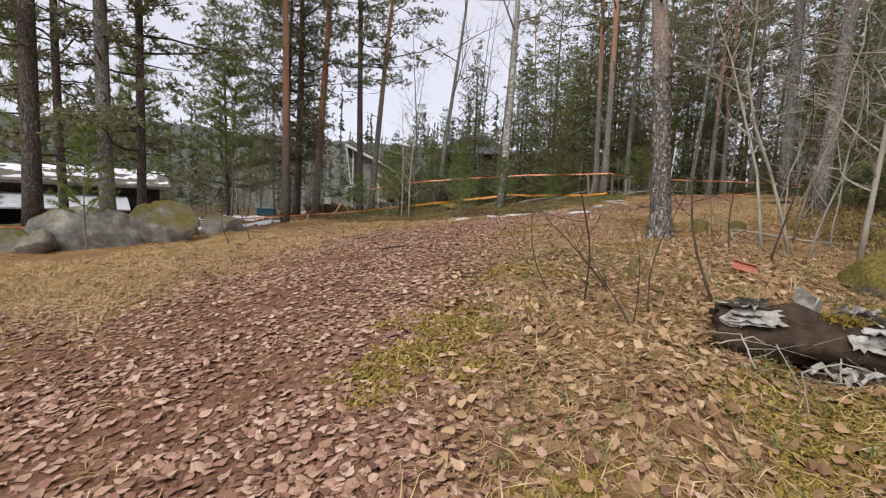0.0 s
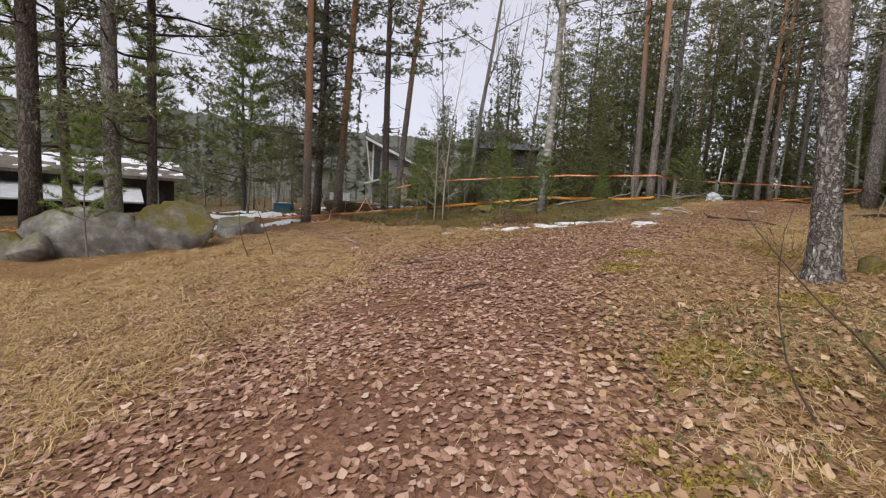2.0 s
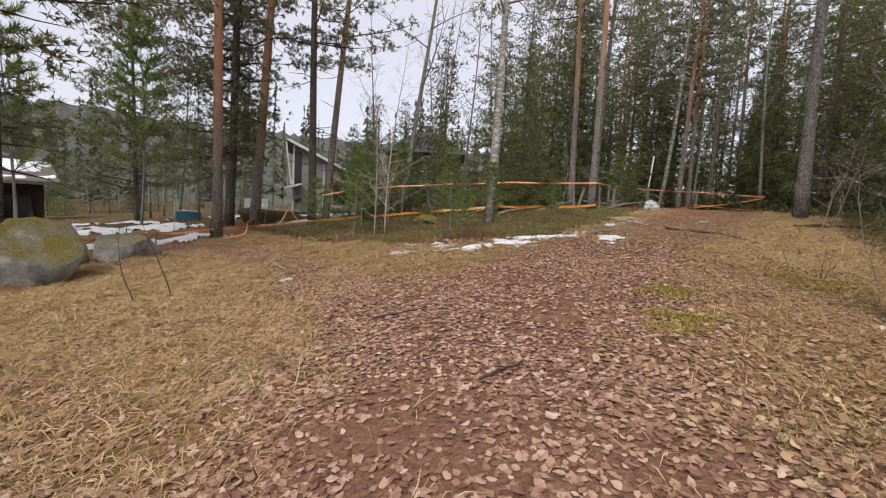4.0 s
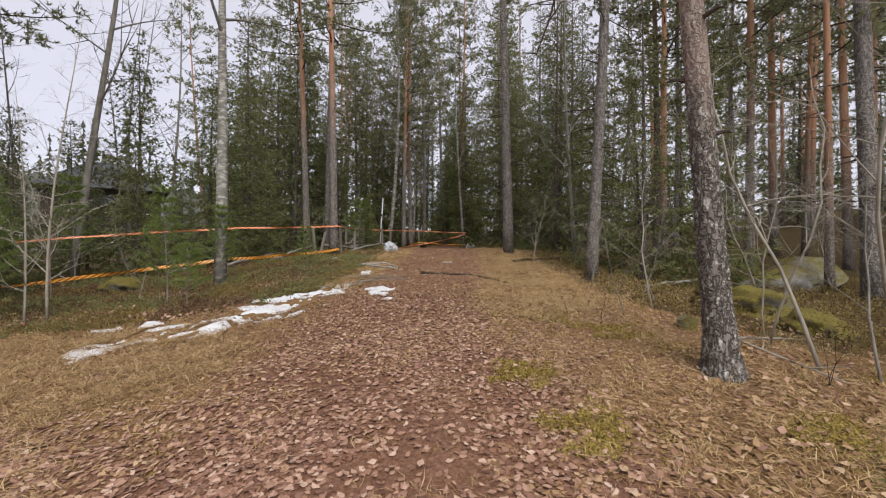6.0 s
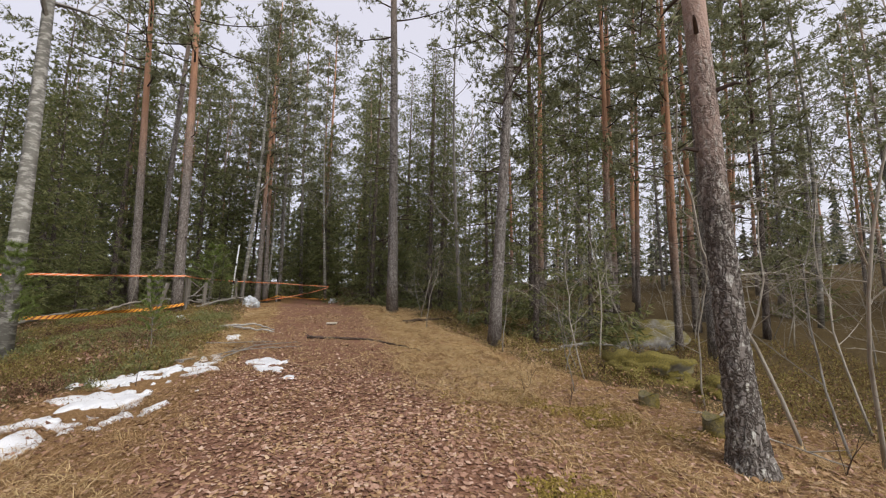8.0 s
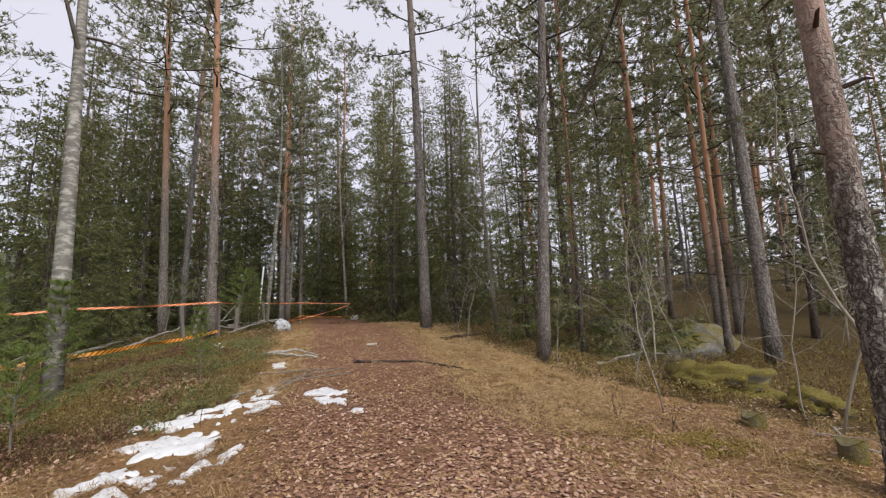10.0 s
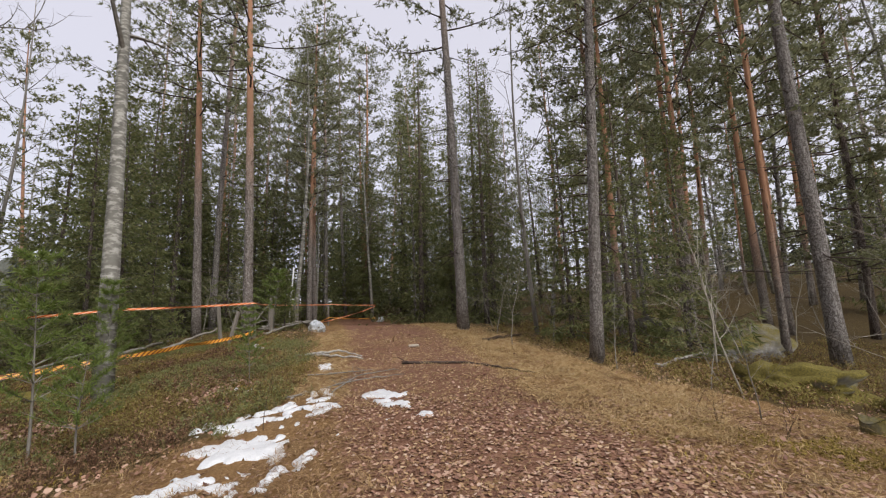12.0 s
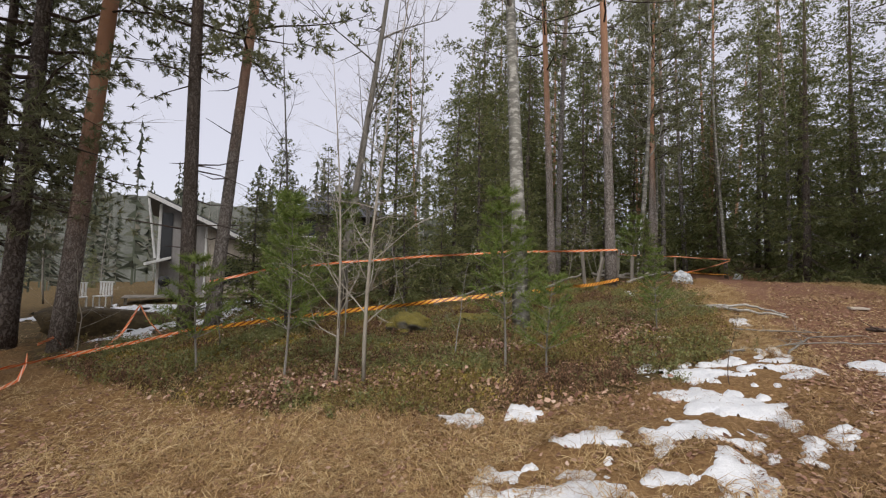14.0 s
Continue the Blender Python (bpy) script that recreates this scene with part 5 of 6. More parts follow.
for x, y, h, lean in ((6.55, 19.9, 0.95, (6, 14)), (6.75, 20.6, 1.15, (-4, -3)), (7.75, 20.4, 1.1, (3, -6)), (8.3, 20.3, 0.9, (0, 4)), (10.9, 23.6, 1.25, (2, 2)), (9.7, 23.2, 1.2, (0, 0)), (13.6, 24.9, 1.25, (0, 2)), (16.0, 25.2, 1.2, (0, 0)), (11.4, 22.6, 1.0, (0, -5))):
    fence_post(x, y, h, lean, "weathered grey wooden fence post")
for k, (a, b, z0, z1, r) in enumerate((((9.7, 23.2), (10.9, 23.6), 0.2, 1.0, 0.035), ((9.7, 23.2), (10.9, 23.6), 1.0, 0.25, 0.03), ((9.6, 23.1), (11.0, 23.65), 0.35, 0.35, 0.04), ((5.2, 20.8), (6.7, 20.7), 0.15, 0.4, 0.05), ((3.6, 20.9), (5.6, 21.3), 0.1, 0.25, 0.06), ((7.3, 20.9), (9.4, 21.2), 0.35, 0.1, 0.05), ((8.0, 20.2), (10.4, 20.6), 0.12, 0.3, 0.045), ((10.2, 20.4), (8.9, 19.6), 0.2, 0.35, 0.035), ((1.9, 20.8), (3.6, 20.3), 0.1, 0.45, 0.04), ((8.8, 21.4), (11.8, 21.9), 0.25, 0.2, 0.06))):
    stick("fallen_rail", [(*a, z0), ((a[0] + b[0]) / 2, (a[1] + b[1]) / 2, (z0 + z1) / 2), (*b, z1)], r, M_WOOD if k % 2 else M_GREY, "weathered grey rail of a collapsed fence", "rail", "collapsed fence rails")


# ---- barrier tape ----
def tape(label, pts, width, mat, sag=0.06, twist=0.5):
    g = Geo()
    at, us = [], []
    u = 0.0
    for a, b in zip(pts[:-1], pts[1:]):
        a, b = np.array(a, float), np.array(b, float)
        n = max(6, int(np.linalg.norm(b - a) / 0.12))
        for i in range(n):
            f = i / n
            at.append(a + (b - a) * f + [0, 0, -sag * np.linalg.norm(b - a) / 6 * np.sin(np.pi * f)])
            us.append(u + f * np.linalg.norm(b - a))
        u += np.linalg.norm(b - a)
    at.append(np.array(pts[-1], float))
    us.append(u)
    at, us = np.array(at), np.array(us)
    tang = unit(np.gradient(at, axis=0))
    side = unit(np.cross(tang, [0, 0, 1]))
    turn = twist * np.sin(us * 1.7) + 0.35 * np.sin(us * 4.1 + 1)
    across = np.cos(turn)[:, None] * np.array([0, 0, 1]) + np.sin(turn)[:, None] * side
    verts = np.concatenate([at - across * width / 2, at + across * width / 2])
    n = len(at)
    me = bpy.data.meshes.new("barrier_tape")
    me.from_pydata(verts.tolist(), [], [(i, i + 1, n + i + 1, n + i) for i in range(n - 1)])
    uv = me.uv_layers.new(name="UVMap")
    for poly in me.polygons:
        for li in poly.loop_indices:
            vi = me.loops[li].vertex_index
            uv.data[li].uv = (us[vi % n], 0.0 if vi < n else 1.0)
    me.materials.append(mat)
    ob = new("barrier_tape", me)
    so = ob.modifiers.new("thickness", "SOLIDIFY")
    so.thickness = 0.0012
    return tagged(ob, label, "tape", "barrier tapes")


tape("taut orange and white barrier tape between trees", [(21.0, 25.95, 3.28), (16.1, 25.2, 3.22), (13.6, 24.9, 3.15), (10.9, 23.6, 3.08), (7.3, 19.85, 2.92), (3.72, 20.1, 2.72), (1.35, 20.16, 2.5), (-0.6, 20.2, 2.29), (-2.2, 20.26, 2.09), (-3.4, 20.3, 1.78)], 0.055, M_TAPE, 0.03)
tape("orange and yellow barrier tape strung low over heath", [(7.3, 19.8, 2.05), (6.9, 19.75, 1.98), (4.6, 18.8, 1.83), (2.7, 17.75, 1.74)], 0.085, M_TAPE_Y, 0.08, 0.4)
tape("orange and yellow barrier tape strung low to a pine", [(2.68, 17.75, 1.74), (1.15, 18.46, 1.51), (-0.4, 19.0, 1.29), (-1.98, 19.65, 1.06), (-3.7, 19.85, 0.82)], 0.085, M_TAPE_Y, 0.05, 0.5)
tape("slack orange barrier tape running to the rocks", [(-3.7, 19.84, 0.82), (-5.3, 18.3, 0.63), (-6.3, 17.15, 0.54), (-7.3, 14.6, 0.46), (-9.6, 10.4, 0.3), (-12.5, 8.0, 0.3)], 0.055, M_TAPE, 0.06, 0.5)
tape("slack orange tape looped between the pines", [(-5.99, 19.72, 0.64), (-5.56, 19.13, 0.84), (-5.29, 18.91, 0.63), (-5.10, 19.07, 0.48), (-4.93, 19.43, 0.60), (-4.84, 20.07, 0.76), (-4.71, 20.71, 1.26), (-4.49, 20.56, 0.92), (-4.24, 20.40, 0.68)], 0.045, M_TAPE, 0.05, 1.0)
tape("loose tape end trailing on the ground", [(-5.5, 18.09, 0.74), (-5.5, 18.07, 0.6), (-5.53, 17.95, gz(-5.53, 17.95) + 0.06), (-5.6, 17.5, gz(-5.6, 17.5) + 0.03), (-5.75, 16.7, gz(-5.75, 16.7) + 0.03)], 0.045, M_TAPE, 0.04, 1.2)
tape("orange barrier tape strung low across the path end", [(20.95, 25.95, 2.45), (16.0, 25.15, 2.52), (13.7, 24.2, 2.15)], 0.06, M_TAPE_Y, 0.05, 0.6)
tape("slack orange tape crossing the barrier", [(20.95, 25.95, 3.2), (18.5, 25.4, 2.75), (14.2, 24.6, 2.2)], 0.05, M_TAPE, 0.05, 0.7)
for x, y, h in ((-6.3, 17.15, 0.55), (-7.3, 14.6, 0.62), (-7.0, 15.4, 0.5), (-9.6, 10.4, 0.55)):
    stick("tape_stake", [(x, y, -0.1), (x, y, h * 0.5), (x + 0.02, y, h)], 0.016, M_DARKTWIG, "thin dark wooden stake holding barrier tape", "stake", "tape stakes")


# ---- snow ----
SNOWS = []


def under_snow(x, y):
    best = np.zeros(np.shape(x), bool)
    for line, width in SNOWS:
        best |= line_distance(x, y, line) < 0.85 * width
    return best


def snow(label, spine, width, thick=0.045, seed=0, fill=0.0, cell=0.045):
    line = np.array(spine, float)
    if len(line) == 1:
        line = np.concatenate([line, line + [[0.01, 0]]])
    SNOWS.append((line, width))
    lo, hi = line.min(0) - width * 2.2, line.max(0) + width * 2.2
    xs, ys = np.arange(lo[0], hi[0], cell), np.arange(lo[1], hi[1], cell)
    gx, gy = np.meshgrid(xs, ys)
    d = line_distance(gx, gy, line) / width
    nz = np.array([[noise.noise(Vector((x * 1.5, y * 1.5, seed))) + 0.75 * noise.noise(Vector((x * 3.6, y * 3.6, seed + 5))) + 0.5 * noise.noise(Vector((x * 8, y * 8, seed + 9))) for x, y in zip(rx, ry)] for rx, ry in zip(gx, gy)])
    m = 0.42 + fill - d * 0.8 + nz * 1.7
    z = height(gx, gy) + np.minimum(np.clip(m * 0.16, -0.09, thick * 0.8), thick * 0.8) + 0.006 * nz
    keep = m > -0.35
    g = Geo()
    w = len(xs)
    v = np.stack([gx - line[0, 0], gy - line[0, 1], z - gz(*line[0])], -1).reshape(-1, 3)
    fs = [(j * w + i, j * w + i + 1, (j + 1) * w + i + 1, (j + 1) * w + i) for j in range(len(ys) - 1) for i in range(w - 1) if keep[j, i] and keep[j + 1, i + 1] and keep[j, i + 1] and keep[j + 1, i]]
    used = sorted({i for f in fs for i in f})
    remap = {o: k for k, o in enumerate(used)}
    if not fs:
        return
    g.add(v[used], [tuple(remap[i] for i in f) for f in fs])
    ob = part("snow_patch", g, M_SNOW, None, smooth=True)
    ob.matrix_basis = Matrix.Translation((*line[0], gz(*line[0])))
    return tagged(ob, label, "snow", "snow patches")


snow("thawing snow patch along the edge of the heath", [(0.95, 12.35), (1.5, 12.5), (2.1, 12.75), (2.6, 13.05), (3.2, 13.3)], 0.42, 0.035, seed=1, fill=-0.08, cell=0.035)
snow("ragged thawing snow beside the side track", [(-0.85, 12.1), (-0.2, 12.0), (0.45, 11.75)], 0.2, 0.018, seed=20, cell=0.035)
snow("ragged thawing snow patch beside the path", [(-0.65, 12.6), (-0.2, 12.65), (0.2, 12.55)], 0.2, 0.02, seed=2, cell=0.035)
snow("broken snow lying along the foot of the heath", [(1.75, 13.5), (2.3, 13.45), (2.9, 13.55)], 0.22, seed=19, cell=0.035)
snow("ragged thin snow on the path", [(3.55, 12.0), (3.9, 12.4)], 0.19, 0.035, seed=3)
snow("thin strip of thawing snow on the path", [(2.9, 11.6), (3.2, 11.3)], 0.13, 0.03, seed=4)
snow("small snow scrap in dry grass", [(-0.62, 13.7)], 0.16, seed=5, fill=0.1)
snow("small snow scrap in heath", [(3.5, 15.3), (3.3, 14.8)], 0.2, seed=6)
snow("small snow scrap in heath", [(2.6, 14.3)], 0.2, seed=7)
snow("small snow scrap beside the snow patch", [(0.05, 13.55)], 0.14, seed=8, fill=0.1)
snow("small melting snow patch on the side track", [(-2.7, 9.95), (-2.4, 9.9)], 0.1, 0.03, seed=9, fill=0.0)
snow("snow lying below the leaning pines", [(-8.6, 16.6), (-7.5, 17.0), (-6.9, 17.6)], 0.5, 0.08, seed=10, fill=0.5, cell=0.08)
snow("snow lying behind the pines", [(-4.9, 21.6), (-3.6, 22.0)], 0.6, 0.08, seed=11, fill=0.55, cell=0.08)
snow("snow lying between the pines and the deck", [(-5.8, 25.2), (-4.5, 24.6), (-3.2, 24.8)], 0.5, 0.1, seed=18, fill=0.6, cell=0.1)
snow("snow patch on the crest", [(1.9, 13.9)], 0.2, seed=12)
snow("thin snow scrap on the path", [(5.2, 14.8)], 0.12, 0.03, seed=13)
snow("broad snow field in front of the houses", [(-13.5, 19.8), (-11.5, 20.5), (-10, 21.5)], 1.0, 0.12, seed=14, fill=0.7, cell=0.16)
snow("broad snow field beside the deck", [(-8.5, 29.0), (-5.5, 27.5), (-3.5, 27.5)], 0.9, 0.12, seed=15, fill=0.6, cell=0.15)
snow("snow lying in the yard", [(-14, 24.5), (-12, 25.5)], 0.5, 0.1, seed=16, fill=0.5, cell=0.15)
snow("thin snow at the edge of the crest", [(6.6, 19.0), (6.2, 18.2)], 0.16, seed=17)


# ---- houses and yard ----
def slats(parent, name, x0, x1, z0, top, y, step, mat, depth=0.03, gap=0.012):
    """Upright boards along a wall; top: a function of x."""
    n = int(round((x1 - x0) / step))
    for i in range(n):
        a, b = x0 + i * step + gap / 2, x0 + (i + 1) * step - gap / 2
        g = Geo()
        p = [(a, y, z0), (b, y, z0), (b, y, top(b)), (a, y, top(a))]
        g.add([*p, *[(x, y - depth, z) for x, _, z in p]], [(0, 1, 2, 3), (7, 6, 5, 4), (0, 4, 5, 1), (1, 5, 6, 2), (2, 6, 7, 3), (3, 7, 4, 0)])
        part(name, g, mat, parent)


def grey_house():
    t = thing("house", (-7.0, 34.2, gz(-7, 34.2) - 0.3), "grey timber house with steep dark mono-pitch roof", "house", turn=10)
    top = lambda x: 4.85 - 0.45 * x
    body = Geo()
    body.add([(0, 0.05, 0), (5.2, 0.05, 0), (5.2, 0.05, top(5.2)), (0, 0.05, top(0)), (0, 8, 0), (5.2, 8, 0), (5.2, 8, top(5.2)), (0, 8, top(0))], [(0, 1, 2, 3), (7, 6, 5, 4), (0, 3, 7, 4), (1, 5, 6, 2), (0, 4, 5, 1), (3, 2, 6, 7)])
    wall = part("wall", body, M_CLAD, t)
    slats(wall, "cladding_board", 0.55, 1.95, 0.15, lambda x: top(x) - 0.1, 0.04, 0.14, M_CLAD)
    slats(wall, "cladding_board", 1.95, 5.2, 0.15, lambda x: top(x) - 0.1, 0.04, 0.22, M_CLAD_TAN)
    part("window", bevelled_box((0.06, -0.005, 2.1), (0.5, 0.05, 4.4), 0.01), M_GLASS, t, "dark tall window")
    part("window", bevelled_box((2.6, -0.03, 1.0), (3.7, 0.05, 2.3), 0.01), M_GLASS, t, "dark window")
    part("corner_board", bevelled_box((-0.08, -0.04, 0.1), (0.04, 0.1, 4.8), 0.01), M_WHITE, t, "white corner board")
    part("corner_board", bevelled_box((1.9, -0.06, 0.1), (2.0, 0.0, 3.85), 0.01), M_WHITE, t, "white corner board")
    roof = Geo()
    p = [(-0.55, -0.6, top(-0.55)), (5.7, -0.6, top(5.7)), (5.7, 8.5, top(5.7)), (-0.55, 8.5, top(-0.55))]
    roof.add([*p, *[(x, y, z + 0.22) for x, y, z in p]], [(3, 2, 1, 0), (4, 5, 6, 7), (0, 1, 5, 4), (1, 2, 6, 5), (2, 3, 7, 6), (3, 0, 4, 7)])
    r = part("roof", roof, M_ROOF, t)
    fascia = Geo()
    q = [(-0.58, -0.63, top(-0.58) - 0.05), (5.7, -0.63, top(5.7) - 0.05), (5.7, -0.6, top(5.7) - 0.05), (-0.58, -0.6, top(-0.58) - 0.05)]
    fascia.add([*q, *[(x, y, z + 0.2) for x, y, z in q]], [(3, 2, 1, 0), (4, 5, 6, 7), (0, 1, 5, 4), (1, 2, 6, 5), (2, 3, 7, 6), (3, 0, 4, 7)])
    part("fascia", fascia, M_WHITE, r, "white fascia board")
    post = Geo()
    post.tube([(-0.5, -0.5, 4.95), (-0.15, -0.35, 2.2)], 0.05, 6)
    part("brace", post, M_WHITE, t, "white slanting brace")
    can = part("canopy", bevelled_box((-0.5, -0.9, 0), (0.6, 0.0, 0.12), 0.01), M_WHITE, t, "small white canopy")
    can.matrix_basis = pose(-0.05, 0, 2.0, 0, -18, 0)
    for x in (0.2, 1.6, 3.4):
        part("foundation_block", bevelled_box((x, -0.02, -0.5), (x + 1.3, 0.08, 0.14), 0.01), M_ROCK, t)


grey_house()


def far_house():
    t = thing("house", (-0.5, 46, gz(0, 46)), "dark brown house with a dark hipped roof", "house", turn=-8)
    part("wall", bevelled_box((0, 0, 0), (7, 8, 5.0), 0.02), M_DARKCLAD, t)
    roof = Geo()
    roof.add([(-0.6, -0.6, 4.9), (7.6, -0.6, 4.9), (7.6, 8.6, 4.9), (-0.6, 8.6, 4.9), (2.5, 3, 7.3), (4.5, 3, 7.3), (4.5, 5, 7.3), (2.5, 5, 7.3)], [(0, 1, 5, 4), (1, 2, 6, 5), (2, 3, 7, 6), (3, 0, 4, 7), (4, 5, 6, 7), (3, 2, 1, 0)])
    part("roof", roof, M_ROOF, t)
    for x in (0.8, 3.0, 5.2):
        for z in (1.0, 3.2):
            w = part("window", bevelled_box((x, -0.04, z), (x + 1.0, 0.02, z + 1.2), 0.01), M_GLASS, t)
            part("frame", bevelled_box((x - 0.08, -0.06, z - 0.08), (x + 1.08, -0.045, z - 0.01), 0.004), M_WHITE, w)
    part("chimney", bevelled_box((3.2, 3.6, 7.0), (3.8, 4.2, 8.1), 0.02), M_ROCK, t)


far_house()


def low_building():
    x, y = -27.5, 19.5
    t = thing("house", (x, y, -1.1), "long low dark building with snow on its roof", "house", turn=38)
    part("wall", bevelled_box((0, 3, 0), (13, 9, 2.6), 0.02), M_DARKCLAD, t)
    roof = Geo()
    p = [(-0.5, 2.2, 2.6), (13.6, 2.2, 2.6), (13.6, 6, 3.7), (-0.5, 6, 3.7), (13.6, 10, 2.6), (-0.5, 10, 2.6)]
    roof.add([*p, *[(a, b, c + 0.18) for a, b, c in p]], [(0, 1, 2, 3), (3, 2, 4, 5), (6, 9, 8, 7), (9, 11, 10, 8), (0, 6, 7, 1), (1, 7, 8, 2), (2, 8, 10, 4), (4, 10, 11, 5), (5, 11, 9, 3), (3, 9, 6, 0)])
    r = part("roof", roof, M_OLDROOF, t, "old brown roof under needle litter")
    cover = Geo()
    n = 40
    xs = np.linspace(-0.4, 13.5, n)
    ys = np.linspace(2.4, 5.95, 16)
    deep = [[noise.noise(Vector((a * 0.7, b * 1.6, 0))) + 0.5 * noise.noise(Vector((a * 2.3, b * 3.5, 4))) + 0.16 * (b - 4.4) for a in xs] for b in ys]
    v = [(a, b, 2.79 + (b - 2.2) * 0.2895 + min(0.06, max(-0.04, 0.3 * deep[j][i]))) for j, b in enumerate(ys) for i, a in enumerate(xs)]
    cover.add(v, [(j * n + i, j * n + i + 1, (j + 1) * n + i + 1, (j + 1) * n + i) for j in range(15) for i in range(n - 1) if max(deep[j][i], deep[j + 1][i + 1]) > -0.1])
    part("snow_cover", cover, M_SNOW, r, "patchy snow on the roof")
    part("shed_roof", bevelled_box((0.5, -0.6, 0), (11.2, 3.1, 0.1), 0.01), M_METALROOF, t, "pale sheet metal lean-to roof").matrix_basis = pose(0, 0, 1.35, 12, 0, 0)
    for a in (0.7, 3.6, 6.5, 9.4, 12.2):
        part("post", bevelled_box((a, -0.4, 0), (a + 0.14, -0.26, 1.35), 0.01), M_DARKCLAD, t)
    part("back_wall", bevelled_box((0.5, 2.7, 0), (12.5, 2.9, 2.0), 0.01), M_BLACK, t)


low_building()


def garden_chair(x, y, turn, label):
    t = thing("garden_chair", (x, y, gz(x, y) + 0.02), label, "chair", "garden chairs", turn)
    part("seat", bevelled_box((-0.25, -0.25, 0.4), (0.25, 0.25, 0.44), 0.008), M_WHITE, t)
    for k in range(5):
        part("back_slat", bevelled_box((-0.24 + k * 0.1, 0.23, 0.46), (-0.17 + k * 0.1, 0.26, 0.95), 0.006), M_WHITE, t)
    part("top_rail", bevelled_box((-0.26, 0.22, 0.95), (0.26, 0.27, 1.0), 0.008), M_WHITE, t)
    for a in (-0.24, 0.2):
        for b in (-0.24, 0.22):
            part("leg", bevelled_box((a, b, 0), (a + 0.04, b + 0.04, 0.4), 0.006), M_WHITE, t)


garden_chair(-9.0, 31.2, 20, "white slatted garden chair in the yard")
garden_chair(-8.3, 31.4, -10, "white slatted garden chair on the deck")
garden_chair(-11.9, 29.0, 60, "white slatted garden chair leaning by the blue crate")

t = thing("deck", (-7.6, 31.0, gz(-7.6, 31.0)), "low grey wooden deck in front of the house", "deck", turn=10)
for k in range(14):
    part("board", bevelled_box((0, k * 0.145, 0.3), (5.0, k * 0.145 + 0.135, 0.34), 0.004), M_WOOD, t)
for a in (0.1, 2.4, 4.8):
    part("post", bevelled_box((a, 0.1, -0.2), (a + 0.1, 0.2, 0.3), 0.004), M_WOOD, t)
t = thing("grill", (-6.2, 31.3, gz(-6.2, 31.3) + 0.34), "black kettle grill standing on the deck", "grill")
bowl = bmesh.new()
bmesh.ops.create_uvsphere(bowl, u_segments=16, v_segments=10, radius=0.23)
me = bpy.data.meshes.new("bowl")
bowl.to_mesh(me)
bowl.free()
part("bowl", me, M_BLACK, t, smooth=True).matrix_basis = pose(0, 0, 0.56)
for a in (0, 2.1, 4.2):
    g = Geo()
    g.tube([(0.1 * math.cos(a), 0.1 * math.sin(a), 0.5), (0.28 * math.cos(a), 0.28 * math.sin(a), 0)], 0.015, 6)
    part("leg", g, M_BLACK, t)
t = thing("plastic_crate", (-10.9, 27.4, gz(-10.9, 27.4)), "blue plastic crate in the yard", "crate", turn=15)
part("body", bevelled_box((-0.55, -0.35, 0), (0.55, 0.35, 0.42), 0.03), M_BLUE, t)
part("lid", bevelled_box((-0.58, -0.38, 0.42), (0.58, 0.38, 0.48), 0.02), M_BAG, t, "pale lid")
rock("earth_mound", "low brown heap of earth and turf", -5.7, 22.6, (1.0, 0.8, 0.42), plain("turf_heap", (0.06, 0.045, 0.03), (0.16, 0.12, 0.06), 6, 0.95, 0.7, 0.03), 0.3, 0, 31)

# wooded hills beyond the houses
def hills(name, radius, h0, h1, a0, a1, lo, hi, seed):
    g = Geo()
    n = 220
    a = np.radians(np.linspace(a0, a1, n))
    prof = [h0 + (h1 - h0) * (0.5 + 0.5 * noise.noise(Vector((q * 3, seed, 0)))) + 1.6 * noise.noise(Vector((q * 60, seed, 3))) + 1.1 * noise.noise(Vector((q * 170, seed, 5))) for q in a]
    v = []
    for k in range(5):
        f = k / 4
        v += [((radius + 14 * f) * math.sin(q), (radius + 14 * f) * math.cos(q), -4 + (p + 4) * f) for q, p in zip(a, prof)]
    g.add(v, [(k * n + i, (k + 1) * n + i, (k + 1) * n + i + 1, k * n + i + 1) for k in range(4) for i in range(n - 1)])
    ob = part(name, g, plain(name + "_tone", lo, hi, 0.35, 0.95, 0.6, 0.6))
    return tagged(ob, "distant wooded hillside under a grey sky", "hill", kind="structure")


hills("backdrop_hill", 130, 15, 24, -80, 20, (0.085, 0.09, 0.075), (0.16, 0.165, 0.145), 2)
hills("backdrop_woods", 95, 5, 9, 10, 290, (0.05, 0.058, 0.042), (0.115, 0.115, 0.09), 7)


